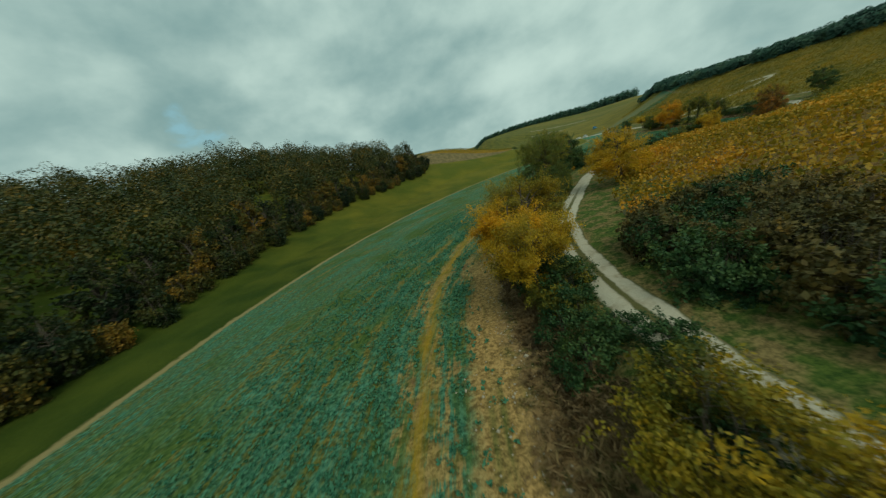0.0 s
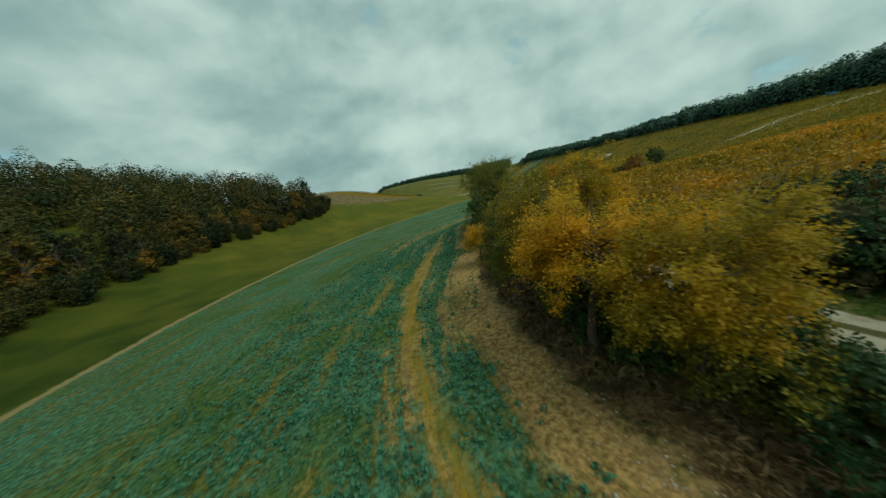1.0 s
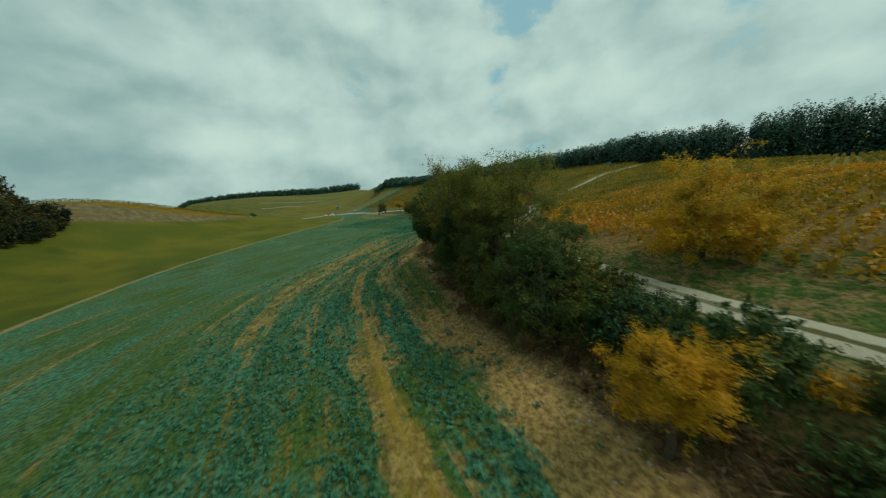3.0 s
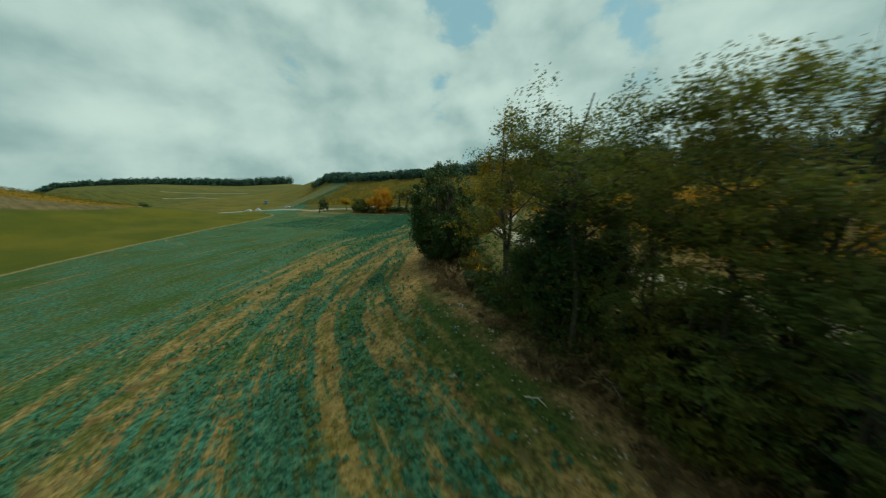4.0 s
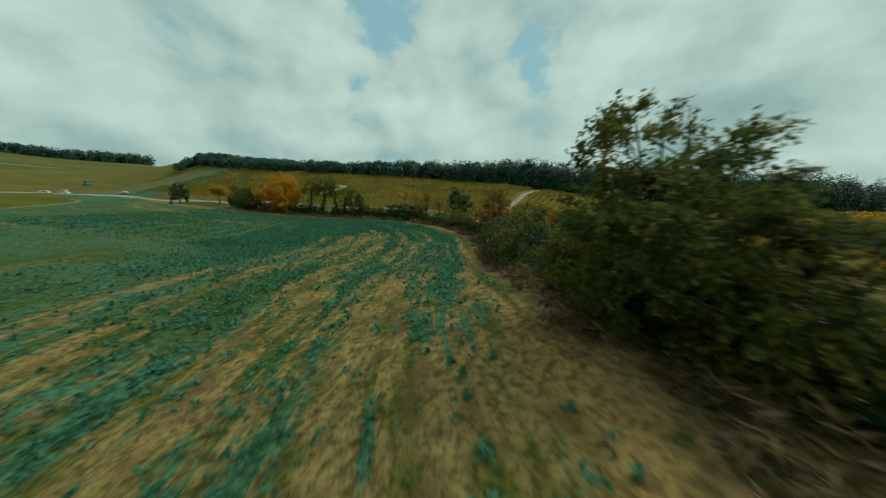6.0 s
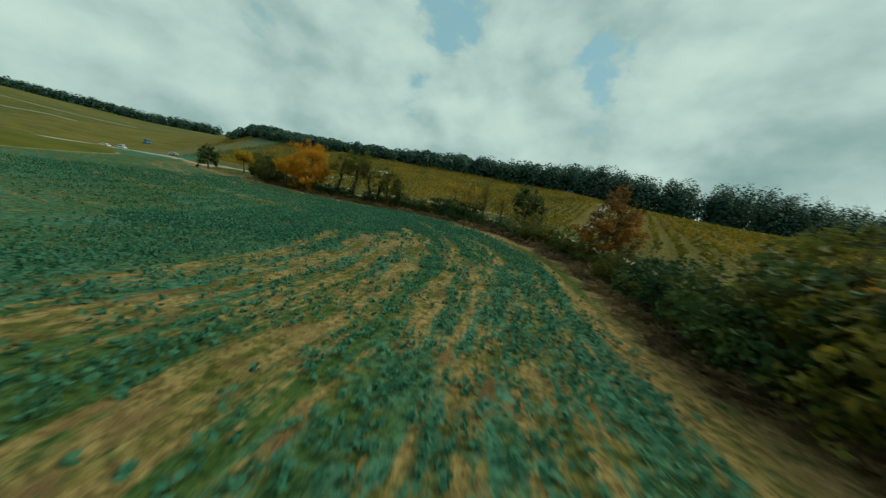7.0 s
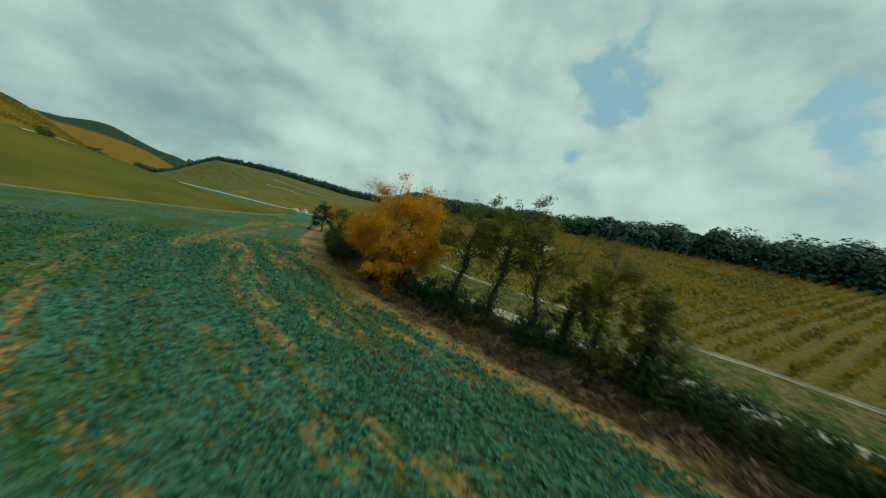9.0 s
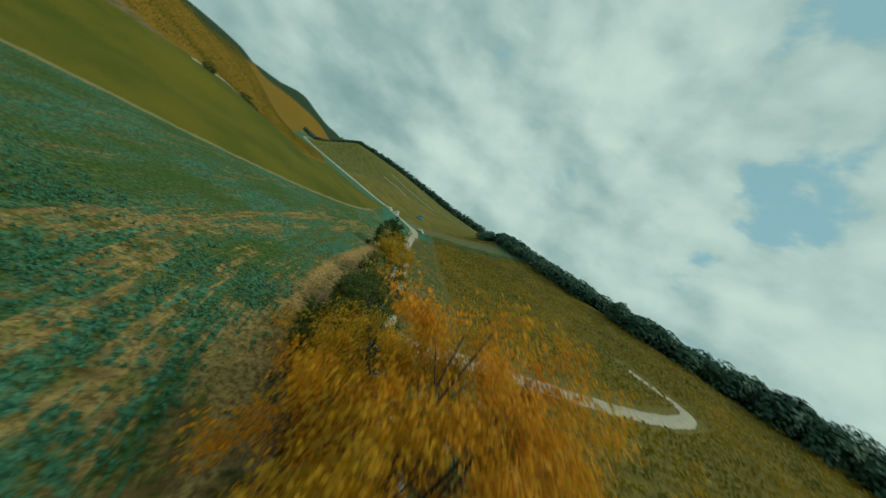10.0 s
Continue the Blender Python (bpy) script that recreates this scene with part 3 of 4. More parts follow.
def build_ground():
    xs, ys = ticks(-36, 128, 0.7, 3200), ticks(-8, 160, 0.7, 3200)
    gx, gy = np.meshgrid(xs, ys)
    x, y = gx.ravel(), gy.ravel()
    parts = ground_parts(x, y)
    z = height(x, y, parts)
    nx, ny = len(xs), len(ys)
    i = (np.arange(ny - 1)[:, None] * nx + np.arange(nx - 1)[None, :]).ravel()
    me = mesh_from("ground", np.stack([x, y, z], 1), np.stack([i, i + 1, i + nx + 1, i + nx], 1), GROUND)
    shade_smooth(me)
    dh, sh, dt, st, dl, sl = parts
    v = (x - 158) * 0.57 + (y - 268) * 0.82
    road = -side(VALLEY_ROAD, x, y)[0]
    v = np.clip(np.where(y > 225, np.minimum(v, road), v), -400, 400)
    for name, values in (("hedge", dh), ("hedge_run", sh), ("meadow", dl), ("east", -dt), ("far", v), ("crop_cover", crop_density(sh, dh)), ("hill", np.clip(side(HILL_PATH, x, y)[0], -199, 199)), ("road", np.clip(np.where(y > 225, road, -99), -99, 99))):
        a = me.attributes.new(name, "FLOAT", "POINT")
        a.data.foreach_set("value", values.astype(np.float32))
    return tagged(new("ground", me), "rolling autumn farmland with crop rows, meadow and vineyard soil", "ground", kind="structure")


build_ground()


def ribbon(name, line, width, lift, label, grassy=lambda s: 0.0, step=0.8, lanes=9):
    """A road draped on the ground: slightly cambered, with ragged edges."""
    size = np.r_[0, np.cumsum(np.hypot(*np.diff(line, axis=0).T))]
    s = np.arange(0, size[-1], step)
    x, y = np.interp(s, size, line[:, 0]), np.interp(s, size, line[:, 1])
    tx, ty = np.gradient(x), np.gradient(y)
    ln = np.hypot(tx, ty)
    nx, ny = -ty / ln, tx / ln
    k = np.linspace(-1, 1, lanes)
    half = width / 2 * (1 + 0.06 * np.sin(s * 0.9) + 0.04 * np.sin(s * 2.3 + 1))
    gx = x[:, None] + nx[:, None] * k[None] * half[:, None]
    gy = y[:, None] + ny[:, None] * k[None] * half[:, None]
    z = height(gx.ravel(), gy.ravel()).reshape(gx.shape)
    z = z + lift * (1 - 0.75 * np.abs(k[None]) ** 3)
    n, m = gx.shape
    i = (np.arange(n - 1)[:, None] * m + np.arange(m - 1)[None, :]).ravel()
    me = mesh_from(name, np.stack([gx, gy, z], -1).reshape(-1, 3), np.stack([i, i + 1, i + m + 1, i + m], 1)[:, ::-1], GRAVEL)
    shade_smooth(me)
    for key, values in (("across", np.broadcast_to(k[None], gx.shape)), ("grassy", np.broadcast_to(np.array([grassy(t) for t in s])[:, None], gx.shape))):
        a = me.attributes.new(key, "FLOAT", "POINT")
        a.data.foreach_set("value", values.ravel().astype(np.float32))
    return tagged(new(name, me), label, "road", kind="structure")


ribbon("track", TRACK, 2.3, 0.09, "pale limestone farm track with a grassy middle", lambda s: float(1 - smooth(s, 95, 112)))
ribbon("road", VALLEY_ROAD, 4.5, 0.25, "pale narrow valley road below the vineyards", step=3.0)
ribbon("vineyard_path", HAIRPIN, 2.7, 0.16, "white chalky vineyard path with a hairpin bend", step=1.0)
ribbon("hill_path", HILL_PATH[(HILL_PATH[:, 0] > 70) & (HILL_PATH[:, 1] < 262)], 1.3, 0.2, "pale stony path along the western slope", step=2.0)
for a, b in (((214, 540), (243, 412)), ((198, 500), (199, 392))):
    ribbon("hill_path", np.array([a, ((a[0] + b[0]) / 2 + 1, (a[1] + b[1]) / 2), b], float), 2.4, 0.4, "pale grassy strip across the far vineyards", lambda s: 1.0, step=5.0)
ribbon("vineyard_path", rounded(UPPER_PATH), 1.2, 0.10, "faint grassy path climbing through the vines", lambda s: 1.45, step=2.0)
ribbon("vineyard_path", VINE_LANE, 2.4, 0.05, "grassy lane between two blocks of vines", lambda s: 2.0)
ribbon("vineyard_path", UPHILL, 1.9, 0.25, "straight pale path climbing between vine rows", lambda s: 1.25, step=1.5)


def beside(line, off, first, last):
    """The line again, off metres to its right, from one y to another."""
    t = np.gradient(line, axis=0)
    t = t / np.linalg.norm(t, axis=1, keepdims=True)
    out = line + np.stack([t[:, 1], -t[:, 0]], 1) * off
    return out[(line[:, 1] > first) & (line[:, 1] < last)]


ribbon("vineyard_path", beside(TRACK, 8.6, 84, 138), 1.0, 0.08, "pale stony edge below the vine rows", lambda s: 1.25 + 0.4 * math.sin(s * 0.8) * math.sin(s * 0.31 + 1))

# ---- plants: one builder for all trees and shrubs ----
def grow(rng, tall, radius, bare, limbs, lean=0.0, trunk=0.03, stems=1):
    """Trunk and limbs. Returns the limbs as tapered lines and the points round which leaves gather."""
    lines, tips = [], []
    for st in range(stems):
        a0 = rng.uniform(0, 6.28)
        foot = np.array([math.cos(a0), math.sin(a0), 0]) * (0.0 if stems == 1 else radius * 0.18)
        r0 = tall * trunk / math.sqrt(stems)
        top = foot + np.array([math.cos(a0) * lean, math.sin(a0) * lean, 1]) * tall * rng.uniform(0.82, 0.92)
        steps = [foot + (top - foot) * k + np.r_[rng.normal(size=2) * tall * 0.016, 0] * (k > 0) for k in np.linspace(0, 1, 6)]
        lines.append([(p - np.array([0, 0, 0.25]) * (i == 0), r0 * (1.25 if i == 0 else 1 - 0.85 * i / 5)) for i, p in enumerate(steps)])
        for j in range(max(3, limbs // stems)):
            k = bare + (0.95 - bare) * (j + rng.uniform(0, 1)) / max(3, limbs // stems)
            start = foot + (top - foot) * min(k * 0.85, 0.95)
            a = rng.uniform(0, 6.28) + j * 2.4
            wide = radius * math.sin(math.pi * min(0.95, 0.25 + 0.7 * (k - bare) / (1 - bare) * 1.0)) ** 0.7
            out = np.array([math.cos(a) * wide, math.sin(a) * wide, tall * rng.uniform(0.04, 0.16)])
            end = start + out
            end[2] = min(end[2], tall)
            mid = (start + end) / 2 + np.array([0, 0, 0.05 * tall]) + rng.normal(size=3) * 0.06 * radius
            rr = r0 * 0.42 * (1.1 - 0.6 * k)
            lines.append([(start, rr), (mid, rr * 0.6), (end, rr * 0.18)])
            tips += [end, mid * 0.4 + end * 0.6, mid]
            for q in range(5):
                root = mid + (end - mid) * rng.uniform(0.1, 0.9)
                tw = root + (rng.normal(size=3) + np.array([0, 0, 0.35])) * radius * 0.24
                tw[2] = min(tw[2], tall)
                lines.append([(root, rr * 0.28), (tw, rr * 0.08)])
                tips += [tw, root * 0.35 + tw * 0.65]
    return lines, np.array(tips)


def plant(name, seed, tall, radius, leaves, size, mat, bare=0.15, limbs=14, clump=0.2, lean=0.0, stems=1, skirt=0.0, trunk=0.03, long=1.7, ivy=0, dome=False, spray=0.38, droop=0.1):
    """A tree or shrub at the origin: an Empty with a trunk and a crown of leaf sprays."""
    rng = np.random.default_rng(seed)
    lines, tips = grow(rng, tall, radius, bare, limbs, lean, trunk, stems)
    if skirt:
        n = int(len(tips) * skirt)
        a, r = rng.uniform(0, 6.28, n), radius * np.sqrt(rng.uniform(0.1, 0.9, n))
        tips = np.r_[tips, np.stack([r * np.cos(a), r * np.sin(a), rng.uniform(0.04, 0.5, n) * tall], 1)]
    if dome:
        q = (tips - np.array([0, 0, tall * 0.46])) / np.array([radius * 0.86, radius * 0.86, tall * 0.46])
        q = q / np.maximum(np.linalg.norm(q, axis=1, keepdims=True), 1)
        tips = q * np.array([radius * 0.86, radius * 0.86, tall * 0.46]) + np.array([0, 0, tall * 0.46])
    # sprays of leaves: each hangs outwards from a point near a twig's end
    each = 10
    count = leaves // each
    heavy = np.minimum(rng.gamma(1.6, 1.0, len(tips)), 3.0)
    pick = rng.choice(len(tips), count, p=heavy / heavy.sum())
    spread = rng.uniform(0.5, 1.3, len(tips))[pick][:, None]
    ball = rng.normal(size=(count, 3))
    ball = ball / np.linalg.norm(ball, axis=1, keepdims=True) * rng.uniform(0, 1, (count, 1)) ** 0.45
    heart = tips[pick] + ball * radius * clump * 1.25 * spread * np.array([1, 1, 0.62])
    out = heart - np.array([0, 0, tall * 0.4])
    out = out / (np.linalg.norm(out, axis=1, keepdims=True) + 1e-9) + rng.normal(size=(count, 3)) * 0.55 + np.array([0, 0, -droop])
    out = out / (np.linalg.norm(out, axis=1, keepdims=True) + 1e-9)
    run = np.tile(np.linspace(0, 1, each), count)[:, None] * spray * rng.uniform(0.7, 1.3, (count, 1)).repeat(each, 0)
    c = heart.repeat(each, 0) + out.repeat(each, 0) * run + rng.normal(size=(count * each, 3)) * spray * 0.16
    c[:, 2] = np.abs(c[:, 2] - 0.05) + 0.05
    away = c - np.array([0, 0, tall * 0.45])
    away = away / (np.linalg.norm(away, axis=1, keepdims=True) + 1e-9) * 0.6 + np.array([0, 0, 0.35])
    v, f = leaf_quads(rng, c, size, 0.5, long, away)
    root = new(name)
    part("trunk", shade_smooth(mesh_from("trunk", *tubes(lines, 6 if tall > 4 else 3), BARK)), root)
    part("crown", mesh_from("crown", v, f, mat), root)
    if ivy:
        k = rng.uniform(0, 1, ivy) ** 1.5
        a, r = rng.uniform(0, 6.28, ivy), np.abs(rng.normal(size=ivy)) * radius * (0.32 - 0.2 * k)
        stem = np.array([q for q, _ in lines[0]])
        h = k * tall * 0.55
        c = np.stack([np.interp(h, stem[:, 2], stem[:, 0]) + r * np.cos(a), np.interp(h, stem[:, 2], stem[:, 1]) + r * np.sin(a), h + 0.05], 1)
        part("ivy", mesh_from("ivy", *leaf_quads(rng, c, size * 1.15, 0.5, 1.3), LEAF_DARK), root, "dark ivy wrapped round the trunk")
    return root


def put(proto, x, y, label, category, group="", scale=1.0, turn=0.0, tall=1.0, sink=0.1):
    ob = copy_thing(proto, pose(x, y, at(x, y) - sink, 0, 0, turn))
    ob.scale = (scale, scale, scale * tall)
    return tagged(ob, label, category, group)


# single trees and shrubs of the hedge; one prototype each, then copies
def protos():
    p = {}
    p["gold_a"] = plant("tree", 11, 7.6, 2.6, 34000, 0.062, LEAF_GOLD, 0.52, 22, 0.15, 0.05, spray=0.5, droop=0.1)
    p["gold_b"] = plant("tree", 12, 8.8, 2.7, 36000, 0.062, LEAF_GOLD, 0.50, 26, 0.15, 0.04, spray=0.5, droop=0.1)
    p["gold_low"] = plant("tree", 25, 6.2, 3.0, 36000, 0.066, LEAF_GOLD, 0.12, 24, 0.16, 0.04, stems=2, skirt=0.3)
    p["orange"] = plant("tree", 13, 10.2, 4.0, 84000, 0.066, LEAF_ORANGE, 0.12, 52, 0.10, 0.05, stems=4, skirt=0.10, spray=0.6, droop=0.5, trunk=0.024)
    p["lime"] = plant("tree", 14, 8.2, 3.0, 26000, 0.064, LEAF_LIME, 0.45, 24, 0.15, 0.05, spray=0.5, droop=0.3)
    p["robinia_a"] = plant("tree", 15, 10.9, 3.2, 23000, 0.066, LEAF_FEATHER, 0.55, 26, 0.12, 0.07, stems=3, trunk=0.022, spray=0.5, ivy=2600)
    p["robinia_b"] = plant("tree", 16, 9.2, 2.9, 24000, 0.072, LEAF_THICKET, 0.22, 28, 0.13, 0.05, stems=3, skirt=0.2, trunk=0.02, ivy=1500)
    p["slender"] = plant("tree", 17, 9.4, 2.5, 10500, 0.066, LEAF_LIME, 0.36, 24, 0.13, 0.03, stems=2, trunk=0.022, spray=0.42)
    p["ivy"] = plant("tree", 18, 8.9, 2.3, 9500, 0.075, LEAF_FEATHER, 0.5, 15, 0.14, 0.09, trunk=0.022, ivy=3000)
    p["ivy_dark"] = plant("tree", 19, 6.2, 1.7, 7000, 0.08, LEAF_OLIVE, 0.4, 14, 0.13, 0.05, trunk=0.026, ivy=5200)
    p["dark_bush"] = plant("tree", 20, 8.2, 3.0, 44000, 0.092, LEAF_DARK, 0.02, 40, 0.115, 0.02, stems=5, skirt=0.8, dome=True, droop=-0.3)
    p["olive_bush"] = plant("tree", 21, 7.6, 3.2, 28000, 0.095, LEAF_THICKET, 0.02, 30, 0.12, 0.02, stems=4, skirt=0.6, dome=True)
    p["russet"] = plant("tree", 22, 8.2, 2.8, 19000, 0.095, LEAF_RUSSET, 0.10, 24, 0.13, 0.03, stems=2, skirt=0.3)
    p["airy"] = plant("tree", 23, 6.0, 2.0, 1600, 0.08, LEAF_GOLD, 0.15, 21, 0.10, 0.06, stems=7, trunk=0.020)
    p["round"] = plant("tree", 24, 7.0, 2.7, 13000, 0.125, LEAF_DARK, 0.2, 18, 0.13)
    p["shrub_dark"] = plant("shrub", 31, 2.5, 1.6, 4600, 0.095, LEAF_DARK, 0.02, 14, 0.149, stems=5, skirt=0.9)
    p["shrub_olive"] = plant("shrub", 32, 2.8, 1.6, 4600, 0.095, LEAF_OLIVE, 0.02, 14, 0.149, stems=5, skirt=0.9)
    p["shrub_brown"] = plant("shrub", 36, 2.9, 1.6, 2600, 0.125, LEAF_BROWN, 0.02, 16, 0.149, stems=6, skirt=0.8)
    p["shrub_gold"] = plant("shrub", 33, 2.0, 1.0, 1500, 0.11, LEAF_GOLD, 0.02, 10, 0.149, stems=4, skirt=0.8)
    p["shrub_near"] = plant("shrub", 35, 2.9, 2.0, 11000, 0.075, LEAF_LIME, 0.02, 18, 0.124, stems=6, skirt=0.9)
    p["bramble"] = plant("bramble", 34, 0.9, 1.5, 1000, 0.06, LEAF_BRAMBLE, 0.02, 12, 0.24, stems=5, skirt=1.5, trunk=0.01, long=6.5)
    p["wood_a"] = plant("tree", 41, 14.0, 3.6, 5200, 0.30, LEAF_WOOD, 0.05, 26, 0.17, skirt=0.4, spray=0.7, long=1.3, dome=True)
    p["wood_b"] = plant("tree", 42, 12.0, 3.4, 4800, 0.29, LEAF_WOOD, 0.02, 26, 0.20, skirt=0.6, stems=2, spray=0.9, long=1.3, dome=True)
    p["wood_c"] = plant("tree", 43, 15.0, 3.2, 5200, 0.30, LEAF_WOOD, 0.1, 28, 0.17, skirt=0.3, spray=0.7, long=1.3, dome=True)
    p["wood_edge"] = plant("tree", 44, 7.5, 2.8, 3600, 0.27, LEAF_WOOD, 0.02, 20, 0.22, skirt=0.9, stems=3, spray=0.8, long=1.3, dome=True)
    return p


P = protos()
HEDGE_TREES = [
    ("gold_a", 5.0, 17.2, 0.92, "golden locust tree in the hedge between field and track", "hedge trees"),
    ("gold_b", 4.9, 20.8, 0.92, "tall golden locust tree leaning over the hedge", "hedge trees"),
    ("olive_bush", 6.8, 23.2, 0.66, "olive green bushy tree among golden locust trees", "hedge trees"),
    ("lime", 7.9, 24.4, 1.02, "yellow-green tree with dark lower branches", "hedge trees"),
    ("lime", 7.1, 28.6, 1.0, "yellow-green young tree with a thin crooked trunk", "hedge trees"),
    ("gold_b", 10.6, 39.2, 0.56, "golden bushy tree at the end of a dark thicket", "hedge trees"),
    ("round", 12.6, 37.8, 0.66, "dark green rounded tree among golden hedge trees", "hedge trees"),
    ("robinia_b", 15.9, 44.4, 0.86, "tall dense dark green thicket tree", "hedge trees"),
    ("gold_low", 25.6, 37.2, 1.1, "golden bushy tree across the track from the thicket", "hedge trees"),
    ("robinia_b", 17.8, 47.3, 0.92, "tall dense dark green thicket tree", "hedge trees"),
    ("robinia_a", 20.3, 48.8, 1.06, "tall airy locust tree with feathery crown", "hedge trees"),
    ("robinia_b", 22.6, 51.0, 0.85, "tall dense dark green thicket tree", "hedge trees"),
    ("robinia_b", 20.8, 47.2, 0.74, "tall dense dark green thicket tree", "hedge trees"),
    ("robinia_b", 18.4, 44.8, 0.68, "tall dense dark green thicket tree", "hedge trees"),
    ("robinia_a", 22.6, 54.2, 1.08, "tall airy locust tree with feathery crown", "hedge trees"),
    ("robinia_b", 22.8, 55.0, 0.6, "low dense dark green thicket tree", "hedge trees"),
    ("dark_bush", 24.4, 54.2, 0.9, "tall dense dark green thicket tree", "hedge trees"),
    ("olive_bush", 19.6, 50.2, 0.7, "olive green bush under tall locust trees", "hedge trees"),
    ("slender", 27.0, 57.8, 1.14, "slender half-bare young tree with yellow leaves", "hedge trees"),
    ("dark_bush", 32.1, 63.8, 1.06, "large dense dark green bush beside the field", "hedge trees"),
    ("olive_bush", 46.0, 68.9, 0.86, "large olive and yellow bush in the hedge", "hedge trees"),
    ("olive_bush", 67.0, 68.4, 0.8, "large olive and yellow bush in the hedge", "hedge trees"),
    ("olive_bush", 44.0, 67.2, 0.5, "large olive and yellow bush in the hedge", "hedge trees"),
]
CORNER_TREES = [
    ("russet", 86.6, 70.6, 0.94, "russet and orange small tree among brambles", "hedge trees"),
    ("gold_a", 66.0, 65.5, 0.75, "low golden tree beside the pale track", "hedge trees"),
    ("round", 112.0, 78.6, 1.0, "dark green round tree beside the vineyard", "hedge trees"),
    ("airy", 111.4, 92.8, 1.15, "nearly bare grey tree with few yellow leaves", "hedge trees"),
    ("airy", 111.6, 90.4, 1.1, "nearly bare grey tree with few yellow leaves", "hedge trees"),
    ("airy", 110.4, 88.6, 1.2, "nearly bare grey tree with few yellow leaves", "hedge trees"),
    ("slender", 108.2, 86.0, 0.76, "crooked little tree with yellow top", "hedge trees"),
    ("slender", 106.0, 82.6, 0.66, "crooked little tree with yellow top", "hedge trees"),
    ("ivy_dark", 112.2, 104.8, 0.95, "small dark tree smothered in ivy", "hedge trees"),
    ("ivy", 112.6, 107.4, 0.92, "thin tree with ivy-clad trunk and sparse crown", "hedge trees"),
    ("ivy_dark", 112.4, 109.4, 0.85, "small dark tree smothered in ivy", "hedge trees"),
    ("ivy", 112.4, 111.8, 1.12, "thin tree with ivy-clad trunk and sparse crown", "hedge trees"),
    ("ivy", 112.0, 115.2, 1.14, "thin tree with ivy-clad trunk and sparse crown", "hedge trees"),
    ("ivy", 111.2, 118.4, 1.1, "thin tree with ivy-clad trunk and sparse crown", "hedge trees"),
    ("orange", 109.9, 125.2, 1.0, "large orange autumn tree with several trunks", "hedge trees"),
    ("gold_b", 109.6, 130.6, 0.75, "golden tree behind the large orange tree", "hedge trees"),
    ("olive_bush", 110.2, 135.4, 0.9, "dark olive bushy tree at the field corner", "hedge trees"),
    ("olive_bush", 112.6, 141.0, 0.82, "olive green bushy tree at the field corner", "hedge trees"),
    ("gold_a", 117.0, 151.0, 0.85, "small golden tree in the far hedge", "hedge trees"),
    ("round", 122.8, 171.2, 1.0, "lone dark green round tree at the field end", "hedge trees"),
]
rng = np.random.default_rng(5)
for kind, x, y, size, label, group in HEDGE_TREES + CORNER_TREES:
    put(P[kind], x, y, label, "tree", group, size, rng.uniform(0, 360), rng.uniform(0.95, 1.05))


def along(line, s, off):
    """A point at length s along a line, off metres to its left."""
    size = np.r_[0, np.cumsum(np.hypot(*np.diff(line, axis=0).T))]
    x, y = np.interp(s, size, line[:, 0]), np.interp(s, size, line[:, 1])
    x2, y2 = np.interp(s + 0.5, size, line[:, 0]), np.interp(s + 0.5, size, line[:, 1])
    ln = np.hypot(x2 - x, y2 - y) + 1e-9
    return x - (y2 - y) / ln * off, y + (x2 - x) / ln * off


# low growth under the hedge, from its southern end to the orange tree
def hedge_floor():
    rng = np.random.default_rng(8)
    s = 55.0
    while s < 262:
        off = -rng.uniform(1.4, 3.6) - (0.9 if s < 104 else 0.0)
        x, y = (float(k) for k in along(HEDGE, s, off))
        roll = rng.uniform()
        kind = "shrub_dark" if roll < 0.5 else "shrub_olive" if roll < 0.85 else "shrub_gold"
        label = {"shrub_dark": "dark green leafy shrub in the field hedge", "shrub_olive": "olive green shrub with yellowing leaves",
                 "shrub_gold": "small bright yellow shrub in the hedge"}[kind]
        put(P[kind], x, y, label, "shrub", "hedge shrubs", rng.uniform(0.45, 0.9), rng.uniform(0, 360), rng.uniform(0.7, 1.05))
        s += rng.uniform(1.4, 3.0) * (1.05 if s > 205 else 1.0)
    s = 50.0
    while s < 262:
        x, y = (float(k) for k in along(HEDGE, s, -rng.uniform(-0.2, 1.6)))
        put(P["bramble"], x, y, "dry brown bramble and grass tangle", "bramble", "hedge brambles", rng.uniform(0.6, 1.1), rng.uniform(0, 360), rng.uniform(0.6, 1.0))
        s += rng.uniform(0.8, 1.7)
    for i in range(44):
        x, y = (float(k) for k in along(HEDGE, rng.uniform(62, 108), -rng.uniform(-0.4, 2.6)))
        put(P["bramble"], x, y, "low tuft of dead brown grass", "grass tuft", "hedge brambles", rng.uniform(0.5, 0.9), rng.uniform(0, 360), rng.uniform(0.4, 0.75))


